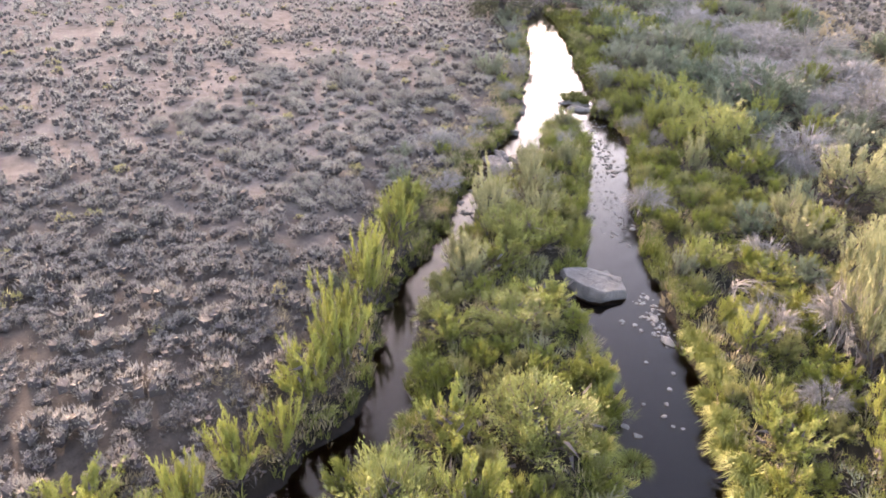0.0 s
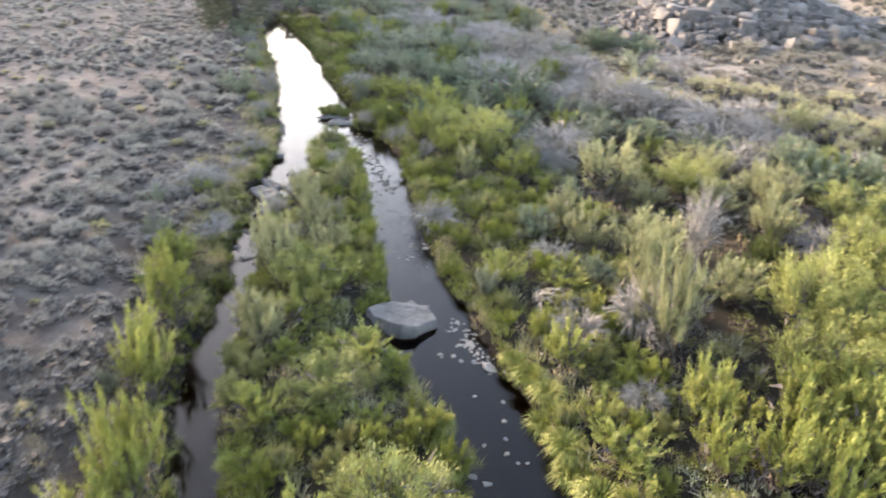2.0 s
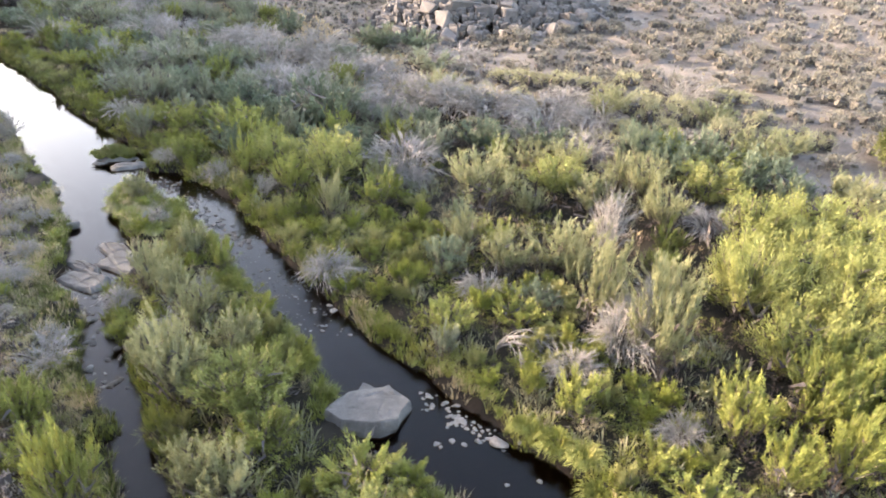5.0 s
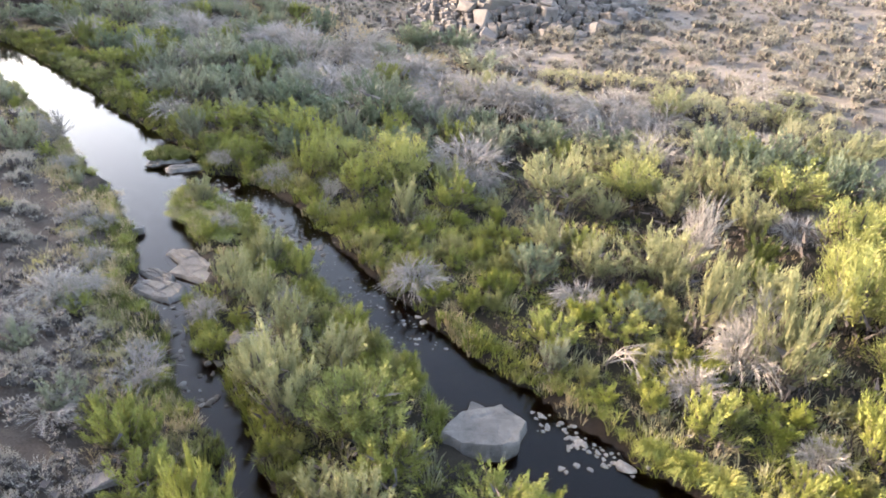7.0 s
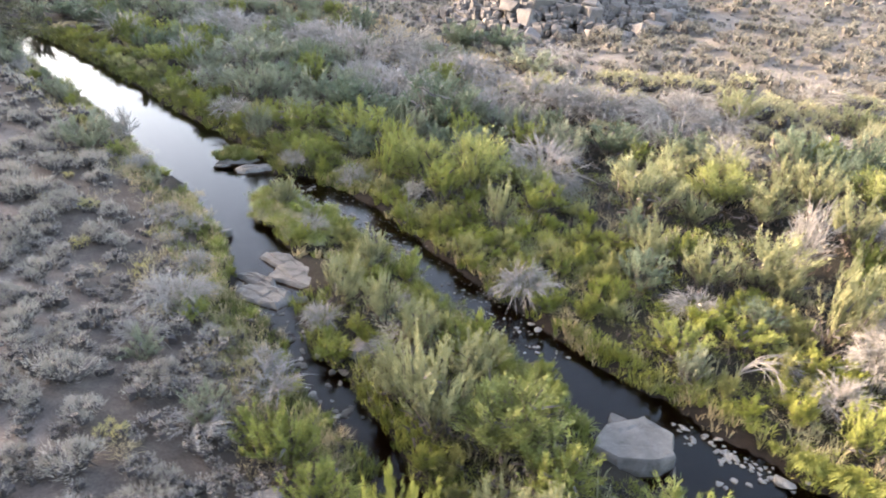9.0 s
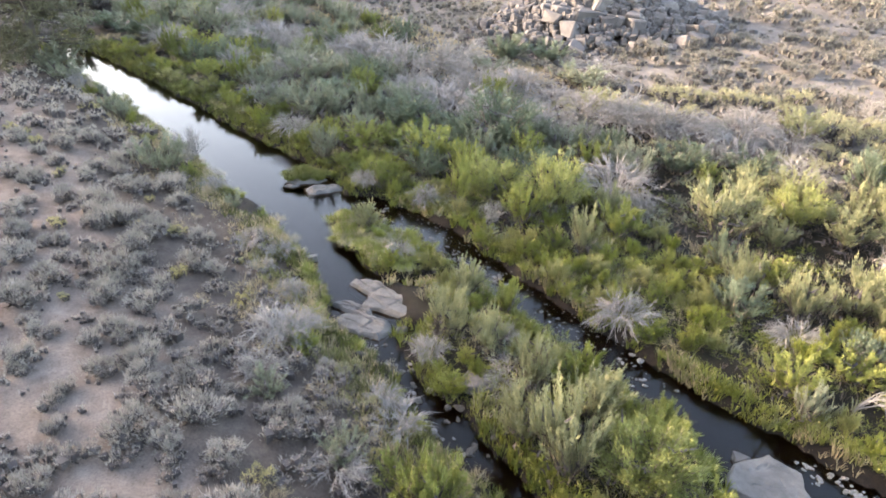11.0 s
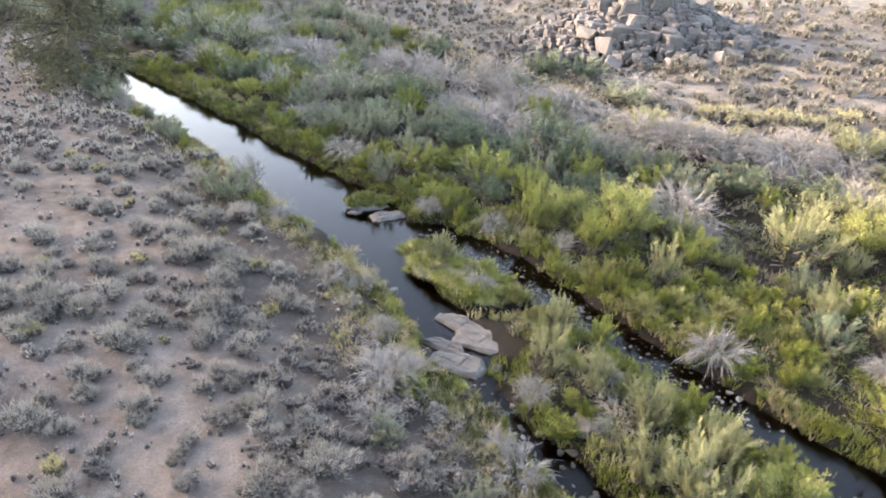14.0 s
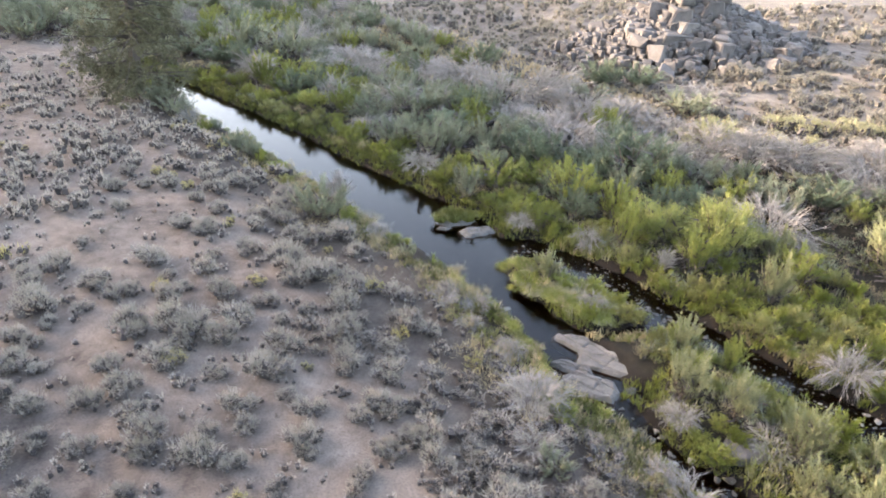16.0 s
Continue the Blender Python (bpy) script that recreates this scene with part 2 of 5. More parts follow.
def wobble(x, y, k, seed=0.0):
    """A smooth, cheap unevenness of the plan, between about -1 and 1."""
    return (np.sin(k * x + 1.7 * np.sin(0.61 * k * y + seed) + seed) + np.sin(1.31 * k * y - 1.3 * np.sin(0.83 * k * x - seed) + 2.1 * seed)
            + 0.6 * np.sin(2.3 * k * (x + 0.6 * y) + 3.3 * seed)) / 2.6


def from_line(line, x, y):
    best = np.full(np.shape(x), 1e9)
    for (x0, y0, w0), (x1, y1, w1) in zip(line, line[1:]):
        dx, dy = x1 - x0, y1 - y0
        u = np.clip(((x - x0) * dx + (y - y0) * dy) / (dx * dx + dy * dy), 0, 1)
        best = np.minimum(best, np.hypot(x - x0 - u * dx, y - y0 - u * dy) - (w0 + u * (w1 - w0)))
    return best


def shore(x, y):
    """Metres from the water's edge, negative in the water."""
    x, y = np.asarray(x, float), np.asarray(y, float)
    small = np.minimum(from_line(CUT, x, y), from_line(PUDDLE, x, y))
    return np.minimum(np.minimum(from_line(MAIN, x, y) - 0.18, small), from_line(SIDE, x, y) - 0.02) + 0.16 * wobble(x, y, 2.6, 1.0) + 0.07 * wobble(x, y, 7.0, 2.0)


def across(x, y):
    """Metres across the valley, towards the hill with the crag."""
    return 0.84 * np.asarray(x, float) + 0.54 * np.asarray(y, float)


def left_bank(x, y):
    """True on the dry side of the creek."""
    line = [p for p in MAIN if p[1] > 20] + SIDE
    return x < np.interp(-y, [-p[1] for p in line], [p[0] for p in line])


def island(x, y):
    """True between the side channel and the main one."""
    line = [p for p in MAIN if p[1] < 20.4]
    return ~left_bank(x, y) & (y < 20.4) & (x < np.interp(-y, [-p[1] for p in line], [p[0] for p in line]))


def height(x, y):
    x, y = np.asarray(x, float), np.asarray(y, float)
    d, s = shore(x, y), across(x, y)
    base = 0.42 + 0.4 * smooth(-0.5, -5, s) + 0.13 * np.maximum(s - 12.5, 0) * smooth(12.5, 17, s)
    base = base - 0.09 * np.maximum(s - 90, 0)
    base += 0.10 * wobble(x, y, 0.55, 3) + 0.05 * wobble(x, y, 1.9, 5) + 0.02 * wobble(x, y, 6.3, 4)
    base += 0.5 * wobble(x, y, 0.11, 6) * smooth(20, 45, s) + 0.15 * wobble(x, y, 0.9, 7) * smooth(16, 24, s)
    ridge = np.clip(30.1 + 0.05 * (y - 38), 29.9, 31.5) + 0.5 * wobble(x * 0, y, 0.13, 8)
    base += ridge * smooth(-92, -132, x)
    bank = base * smooth(-0.05, 0.28, d) * (0.6 + 0.4 * smooth(0.3, 2.2, d))
    bed = -0.05 - 0.34 * smooth(0, 0.9, -d)
    return np.where(d > 0, bank + 0.02 * (d > 0), bed)


def link_mesh(name, verts, faces, mat, parent=None, label="", flat=True):
    me = bpy.data.meshes.new(name)
    me.from_pydata(verts, [], faces)
    me.update()
    if not flat:
        me.polygons.foreach_set("use_smooth", np.ones(len(me.polygons), bool))
    me.materials.append(mat)
    ob = new(name, me)
    if parent:
        ob.parent = parent
    return tagged(ob, label)


def spread(near0, near1, step, far):
    inner = np.arange(near0, near1 + step / 2, step)
    out = [step * 1.5]
    while sum(out) < far:
        out.append(out[-1] * 1.17)
    run = np.cumsum(out)
    return np.concatenate([near0 - run[::-1], inner, near1 + run])


def make_ground():
    xs, ys = spread(-30, 18, 0.21, 1500), spread(-10, 46, 0.23, 1500)
    gx, gy = np.meshgrid(xs, ys)
    gz = height(gx, gy)
    nx, ny = len(xs), len(ys)
    idx = np.arange(nx * ny).reshape(ny, nx)
    quads = np.stack([idx[:-1, :-1], idx[:-1, 1:], idx[1:, 1:], idx[1:, :-1]], -1).reshape(-1, 4)
    ob = link_mesh("ground", np.stack([gx, gy, gz], -1).reshape(-1, 3).tolist(), quads.tolist(), M_EARTH, flat=False)
    d, s = shore(gx, gy), across(gx, gy)
    # where the dark soil with its painted plant shade lies
    litter_shade = (0.62 * smooth(-5.2, -1.8, s + 1.2 * wobble(gx, gy, 0.8, 9)) + 0.38 * smooth(-1.2, 0.6, s + 0.8 * wobble(gx, gy, 0.8, 9))) * (1 - smooth(17.5, 21, s - 2 * smooth(17, 9, gy) + 1.2 * wobble(gx, gy, 0.5, 2)))
    litter_shade = np.maximum(litter_shade, 0.6 * smooth(3, -2, gy + 1.5 * wobble(gx, gy, 0.7, 8)) * smooth(-16, -10, gx))
    litter_shade = np.maximum(litter_shade, 1 - smooth(0.4, 1.5, d + 0.5 * wobble(gx, gy, 1.3, 4)))
    s = s - 2 * smooth(17, 9, gy)
    tan = smooth(17.5, 21, s + 1.2 * wobble(gx, gy, 0.5, 2))
    mud = 1 - smooth(0.15, 0.5, d)
    col = np.stack([litter_shade, tan, mud, np.ones_like(d)], -1).reshape(-1, 4).astype(np.float32)
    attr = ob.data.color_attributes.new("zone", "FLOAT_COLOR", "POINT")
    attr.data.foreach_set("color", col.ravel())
    return tagged(ob, "sandy valley ground with dark banks and a tan hillside", "ground", kind="structure")


make_ground()


def make_water():
    xs, ys = np.arange(-44, 34, 2.0), np.arange(-34, 62, 2.0)
    gx, gy = np.meshgrid(xs, ys)
    idx = np.arange(gx.size).reshape(gx.shape)
    keep = shore(gx[:-1, :-1] + 1, gy[:-1, :-1] + 1) < 2.6
    quads = np.stack([idx[:-1, :-1], idx[:-1, 1:], idx[1:, 1:], idx[1:, :-1]], -1)[keep]
    ob = link_mesh("water", np.stack([gx, gy, 0 * gx], -1).reshape(-1, 3).tolist(), quads.tolist(), M_WATER)
    return tagged(ob, "still brown creek water that mirrors the pale sky", "creek", kind="structure")


make_water()


# ---- kinds of plants ----
def unit(v):
    return v / np.maximum(np.linalg.norm(v, axis=-1, keepdims=True), 1e-9)


def leaves_of(p, along, side, length, width):
    """One narrow pointed leaf a row, rising from p."""
    a, b = along * length[:, None], side * width[:, None]
    v = np.stack([p - b, p + b + 0.12 * a, p + a], 1).reshape(-1, 3)
    return v, np.arange(len(v)).reshape(-1, 3)


def tubes(paths, radii):
    """Three-sided tapering stems; paths: stems x points x 3."""
    n, k, _ = paths.shape
    t = unit(np.gradient(paths, axis=1))
    a = unit(np.cross(t, np.array([0.31, 0.95, 0.12])))
    b = np.cross(t, a)
    ang = np.arange(3) * 2 * np.pi / 3
    v = paths[:, :, None] + radii[:, :, None, None] * (np.cos(ang)[:, None] * a[:, :, None] + np.sin(ang)[:, None] * b[:, :, None])
    i = np.arange(n * k * 3).reshape(n, k, 3)
    j = np.roll(i, -1, 2)
    f = np.concatenate([np.stack([i[:, :-1], j[:, :-1], j[:, 1:]], -1).reshape(-1, 3), np.stack([i[:, :-1], j[:, 1:], i[:, 1:]], -1).reshape(-1, 3)])
    return v.reshape(-1, 3), f


def stem_paths(rng, n, reach, top, droop=0.0, base=0.25, k=5, dome=0.35):
    az, rad = rng.uniform(0, 2 * np.pi, n), np.sqrt(rng.uniform(0, 1, n))
    foot = base * np.sqrt(rng.uniform(0, 1, n))
    u = np.linspace(0, 1, k)[None, :]
    r = foot[:, None] * reach + (rad * reach * (1 - base))[:, None] * u ** 1.5
    tip = top * rng.uniform(0.6, 1.0, n) * (1 - dome * rad ** 2)
    z = tip[:, None] * (u - droop * u ** 3)
    a = az[:, None] + 0.25 * rng.normal(0, 1, n)[:, None] * u
    return np.stack([r * np.cos(a), r * np.sin(a), z], -1)


def on_stems(rng, paths, n, lo=0.3, hi=1.0):
    i = rng.integers(0, len(paths), n)
    k = paths.shape[1]
    u = lo + (hi - lo) * rng.uniform(0, 1, n) ** 0.75
    g = np.clip(u * (k - 1), 0, k - 1.001)
    j = g.astype(int)
    w = (g - j)[:, None]
    p0, p1 = paths[i, j], paths[i, j + 1]
    return p0 + w * (p1 - p0), unit(p1 - p0)


def mesh_data(name, v, f, mat):
    me = bpy.data.meshes.new(name)
    me.from_pydata(v.tolist(), [], f.tolist())
    me.update()
    me.materials.append(mat)
    return me


def leafy(seed, stems, shoots, leaves, top, leaf, width, mat, name, shoot=0.34, lo=0.1, droop=0.0, dome=0.5, lift=0.75, puff=0.026):
    """A living shrub: fanning stems, upright plume-like shoots along them, and many narrow leaves round every shoot."""
    rng = np.random.default_rng(seed)
    paths = stem_paths(rng, stems, 0.85, 0.84 * top, droop, dome=dome)
    n = stems * shoots
    p, t = on_stems(rng, paths, n, lo)
    d = unit(t + rng.normal(0, 0.2, p.shape) + np.array([0, 0, lift])) * (1.2 * shoot * rng.uniform(0.5, 1.25, n))[:, None]
    u = np.linspace(0, 1, 3)[None, :, None]
    tw = p[:, None] + u * d[:, None] + 0.1 * shoot * u ** 2 * rng.normal(0, 1, (n, 1, 3))
    sv, sf = tubes(paths, np.linspace(0.015, 0.005, paths.shape[1])[None, :] * np.ones((stems, 1)))
    tv, tf = leaves_of(p, d, unit(np.cross(d, rng.normal(0, 1, p.shape))), np.ones(n), np.full(n, 0.006))
    k = n * leaves
    q, t = on_stems(rng, tw, k, 0.0)
    q = q + rng.normal(0, puff, q.shape)
    along = unit(t + rng.normal(0, 0.24, q.shape))
    out = unit(q * np.array([1, 1, 0.7]) - np.array([0, 0, 0.25 * top])) + rng.normal(0, 0.42, q.shape)
    side = unit(np.cross(along, out))
    v, f = leaves_of(q, along, side, leaf * rng.uniform(0.6, 1.3, k), width * rng.uniform(0.6, 1.2, k))
    m = 130                                           # dark sticks whose colour stands in for the shade in the heart
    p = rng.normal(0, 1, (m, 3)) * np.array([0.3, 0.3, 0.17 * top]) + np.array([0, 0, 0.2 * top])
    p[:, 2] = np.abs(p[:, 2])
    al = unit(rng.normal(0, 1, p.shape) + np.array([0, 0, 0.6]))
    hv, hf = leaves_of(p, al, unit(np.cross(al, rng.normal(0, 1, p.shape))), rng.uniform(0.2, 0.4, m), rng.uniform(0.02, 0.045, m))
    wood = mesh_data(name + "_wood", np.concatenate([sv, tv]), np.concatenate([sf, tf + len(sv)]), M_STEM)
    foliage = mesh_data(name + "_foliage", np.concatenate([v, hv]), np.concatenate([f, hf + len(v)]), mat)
    foliage.materials.append(M_SHADEWOOD)
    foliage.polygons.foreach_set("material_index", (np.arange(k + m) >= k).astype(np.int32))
    return wood, foliage


def lumps(rng, mid, size, top):
    """Rounded, uneven blocks that fill the heart of a bush; eight corners each."""
    box = np.array([[x, y, z] for z in (-1, 1) for y in (-1, 1) for x in (-1, 1)], float) / 1.55
    v = mid[:, None] + size[:, None, None] * (box + rng.normal(0, 0.16, (len(mid), 8, 3))) * np.array([1, 1, top])
    v[:, :, 2] = np.maximum(v[:, :, 2], -0.02)
    f = np.array([[0, 2, 3], [0, 3, 1], [4, 5, 7], [4, 7, 6], [0, 1, 5], [0, 5, 4], [2, 6, 7], [2, 7, 3], [0, 4, 6], [0, 6, 2], [1, 3, 7], [1, 7, 5]])
    return v.reshape(-1, 3), (f[None] + 8 * np.arange(len(mid))[:, None, None]).reshape(-1, 3)


def cushion(seed, leaves, top, leaf, width, mat, name, lobes=9, heart=0, core=0.7, scales=0):
    """A dense low bush: several overlapping tufts of short leaves that point up and out, on a woody heart coloured dark
    as its inner shade.
    """
    rng = np.random.default_rng(seed)
    az, rad = rng.uniform(0, 6.28, lobes), 0.76 * np.sqrt(rng.uniform(0.02, 1, lobes))
    mid = np.stack([rad * np.cos(az), rad * np.sin(az), top * rng.uniform(0.3, 0.62, lobes) * (1 - 0.4 * rad)], -1)
    size = rng.uniform(0.2, 0.44, lobes)
    i = rng.integers(0, lobes, leaves)
    d = unit(rng.normal(0, 1, (leaves, 3)) + np.array([0, 0, 0.55]))
    p = mid[i] + d * (size[i] * rng.uniform(0.6, 1.0, leaves))[:, None] * np.array([1, 1, top])
    if heart:
        i = i[np.argsort(p[:, 2])][leaves // 6:]
        p = p[np.argsort(p[:, 2])][leaves // 6:]
    p[:, 2] = np.maximum(p[:, 2], 0.03)
    leaves = len(p)
    along = unit(unit(p - mid[i] * 0.8) + np.array([0, 0, 0.5]) + rng.normal(0, 0.35, p.shape))
    side = unit(np.cross(along, unit(p - mid[i] * 0.8) + rng.normal(0, 0.6, p.shape)))
    broad = np.arange(leaves) % leaves < scales
    out = unit(p - mid[i] * 0.9)
    flat = unit(np.cross(out, np.array([0, 0, 1.0]) + rng.normal(0, 0.2, p.shape)))
    along = np.where(broad[:, None], np.cross(flat, out) * 1.1, along)
    side = np.where(broad[:, None], flat + 0.25 * out, side)
    v, f = leaves_of(p, along, side, leaf * rng.uniform(0.6, 1.2, leaves) * np.where(rng.random(leaves) < 0.12, 1.9, 1.0), np.where(broad, 2.6, 1.0) * width * rng.uniform(0.6, 1.2, leaves))
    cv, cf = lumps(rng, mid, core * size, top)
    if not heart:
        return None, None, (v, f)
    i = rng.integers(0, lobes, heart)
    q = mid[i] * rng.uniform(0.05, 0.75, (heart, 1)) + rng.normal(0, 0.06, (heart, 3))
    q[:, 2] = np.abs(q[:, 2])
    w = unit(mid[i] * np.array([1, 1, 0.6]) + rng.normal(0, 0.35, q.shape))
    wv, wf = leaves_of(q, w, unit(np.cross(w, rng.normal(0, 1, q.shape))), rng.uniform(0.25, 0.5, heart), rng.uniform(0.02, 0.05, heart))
    # added lumps: dark bulk in place of the shade between the tufts
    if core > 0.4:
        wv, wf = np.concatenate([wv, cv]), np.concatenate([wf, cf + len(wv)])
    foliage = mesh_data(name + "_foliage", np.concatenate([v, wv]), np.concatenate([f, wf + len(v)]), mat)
    foliage.materials.append(M_SHADED_BRUSHWOOD)
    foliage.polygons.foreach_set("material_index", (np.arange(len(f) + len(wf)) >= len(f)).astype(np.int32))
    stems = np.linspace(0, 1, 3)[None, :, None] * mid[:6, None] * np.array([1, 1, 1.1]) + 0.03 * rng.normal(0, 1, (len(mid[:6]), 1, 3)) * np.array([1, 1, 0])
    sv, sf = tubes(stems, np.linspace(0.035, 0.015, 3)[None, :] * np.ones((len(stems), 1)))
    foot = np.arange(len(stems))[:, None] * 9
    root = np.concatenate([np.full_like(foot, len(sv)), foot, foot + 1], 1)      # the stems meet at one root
    return mesh_data(name + "_wood", np.concatenate([sv, [[0, 0, -0.03]]]), np.concatenate([sf, root]), M_SHADED_BRUSHWOOD), foliage, (v, f), (wv, wf)


def brush(seed, limbs, twigs, top, droop):
    """A dead shrub: kinked, arching bare limbs, side branches that droop, and a thin haze of twigs."""
    rng = np.random.default_rng(seed)
    paths = stem_paths(rng, limbs, 0.95, top, droop, base=0.4, k=7, dome=0.3)
    paths += np.cumsum(rng.normal(0, 0.014, paths.shape), axis=1)
    paths[:, :, :2] += rng.normal(0, 0.28, 2) * (np.maximum(paths[:, :, 2:], 0) / top) ** 1.5
    sv, sf = tubes(paths, np.linspace(0.012, 0.005, 7)[None, :] * rng.uniform(0.5, 1.1, (limbs, 1)))
    n = limbs * 5
    p, t = on_stems(rng, paths, n, 0.2)
    d = unit(t + rng.normal(0, 0.22, p.shape)) * rng.uniform(0.25, 0.65, (n, 1))
    u = np.linspace(0, 1, 4)[None, :, None]
    side = p[:, None] + u * d[:, None] + u ** 2 * (rng.normal(0, 0.07, (n, 1, 3)) - np.array([0, 0, 0.14]))
    bv, bf = tubes(side, np.linspace(0.008, 0.004, 4)[None, :] * np.ones((n, 1)))
    p, t = on_stems(rng, side, twigs, 0.1)
    along = unit(t + rng.normal(0, 0.2, p.shape))
    tv, tf = leaves_of(p, along, unit(np.cross(along, rng.normal(0, 1, p.shape))), rng.uniform(0.15, 0.42, twigs), rng.uniform(0.004, 0.008, twigs))
    return mesh_data("dead_stems", sv, sf, M_TWIG), mesh_data("dead_twigs", np.concatenate([bv, tv]), np.concatenate([bf, tf + len(bv)]), M_TWIG)


def blades(seed, n, reach, top, width, droop, base, k=4):
    rng = np.random.default_rng(seed)
    paths = stem_paths(rng, n, reach, top, droop, base=base, k=k, dome=0.2)
    t = unit(np.gradient(paths, axis=1))
    side = unit(np.cross(t, np.array([0, 0, 1.0]) + 0.4 * rng.normal(0, 1, (n, 1, 3))))
    w = width * np.array([1, 0.9, 0.6, 0.08][:k])[None, :, None] * rng.uniform(0.6, 1.2, (n, 1, 1))
    v = np.stack([paths - side * w, paths + side * w], 2).reshape(-1, 3)
    i = np.arange(n * k * 2).reshape(n, k, 2)
    f = np.stack([i[:, :-1, 0], i[:, :-1, 1], i[:, 1:, 1], i[:, 1:, 0]], -1).reshape(-1, 4)
    return v, f


def ground_z(x, y):
    return float(height(x, y))


def plant(name, parts, x, y, scale, label, category, group, turn=None):
    """A plant on the ground: an empty at its foot with its parts under it."""
    e = new(name)
    e.empty_display_size = 0.2
    e.location = (x, y, ground_z(x, y) - 0.03)
    e.rotation_euler = (random.uniform(-0.07, 0.07), random.uniform(-0.07, 0.07), random.uniform(0, 6.28) if turn is None else turn)
    e.scale = scale
    for pname, data in parts:
        o = new(pname, data)
        o.parent = e
    return tagged(e, label, category, group)


WILLOW = [leafy(10 + i, 34, 6, 30, 1.6, 0.11, 0.0125, M_WILLOW, "willow") for i in range(4)]
WILLOW_BIG = [leafy(15 + i, 60, 6, 30, 1.6, 0.085, 0.0105, M_LIGHT, "willow", 0.22, dome=0.5, lift=0.4, puff=0.055) for i in range(4)]
WILLOW_SMALL = [leafy(25 + i, 24, 6, 26, 1.6, 0.13, 0.015, M_WILLOW, "willow", 0.4) for i in range(3)]
FORBS = [leafy(200 + i, 20, 6, 22, 1.3, 0.17, 0.024, m, "weed", 0.36, 0.05, dome=0.6, lift=0.35, puff=0.07) for i, m in enumerate((M_FORB, M_GRASS, M_OLIVE, M_FORB, M_GRASS, M_OLIVE))]
GREYW = [leafy(20 + i, 30, 6, 26, 1.6, 0.12, 0.0135, M_GREY, "grey_willow", 0.38) for i in range(4)]
TEALW = [leafy(34 + i, 34, 6, 28, 1.6, 0.12, 0.0125, M_TEAL, "teal_willow", 0.38) for i in range(3)]
GREENW = [leafy(33 + i, 40, 6, 28, 1.6, 0.1, 0.0125, M_GREEN, "green_willow", 0.34) for i in range(3)]
GREYW_FAR = [leafy(38 + i, 24, 5, 18, 1.6, 0.16, 0.02, M_GREY, "grey_willow", 0.4) for i in range(3)]
PALEW = [leafy(28 + i, 36, 6, 28, 1.7, 0.11, 0.0125, M_PALE, "pale_willow", 0.4, dome=0.42, lift=0.75) for i in range(3)]
RABBIT = [cushion(30 + i, 1800, 1.1, 0.11, 0.014, M_RABBIT, "rabbitbrush", 11, 60, 0.5)[:2] for i in range(2)]
YELLOW = [cushion(35 + i, 900, 1.1, 0.11, 0.018, M_YELLOW, "yellow_rabbitbrush", 8, 40, 0.5)[:2] for i in range(2)]
DEAD = [brush(40 + i, 50, 2200, 1.5, 0.15 + 0.1 * i) for i in range(5)]
SAGE_RAW = [cushion(50 + i, 1500, 1.0, 0.16, 0.015, M_SAGE, "sagebrush", 16, 80, 0.46) for i in range(5)]
TUSSOCK_BIG = [mesh_data("tussock_blades", *blades(65 + i, 380, 1.0, 1.5, 0.02, 0.75, 0.3), M_GRASS) for i in range(2)]
PALE_TUSSOCK = [mesh_data("tussock_blades", *blades(68 + i, 300, 1.0, 1.6, 0.018, 0.7, 0.3), M_RABBIT) for i in range(2)]
TUSSOCK = [mesh_data("tussock_blades", *blades(60 + i, 84, 1.0, 1.35, 0.026, 0.55, 0.2), M_GRASS) for i in range(3)]

# ---- willows, grey willows, dead shrubs and rabbitbrush: x, y, radius, height ----
WILLOWS_BY_CREEK = [
    (-6.2, 6.9, 0.6, 1.0), (-5.6, 5.9, 0.61, 0.78), (-4.2, 13.6, 0.33, 0.85), (-1.6, 6.4, 0.77, 0.89), (-1.8, 8.2, 0.73, 0.92), (-6.3, 24.1, 1.06, 1.53),
    (-4.1, 20.8, 0.95, 1.61), (-2.0, 20.1, 1.08, 1.88), (-3.2, 18.9, 0.66, 1.32), (-5.2, 20.3, 0.45, 1.55), (6.3, 19.1, 1.05, 1.38), (11.3, 18.1, 1.07, 1.38),
    (3.7, 15.4, 0.58, 0.96), (2.1, 10.7, 0.65, 0.84), (4.8, 7.8, 0.5, 1.02), (8.0, 7.1, 0.53, 1.34), (6.0, 6.2, 0.44, 0.75),
]
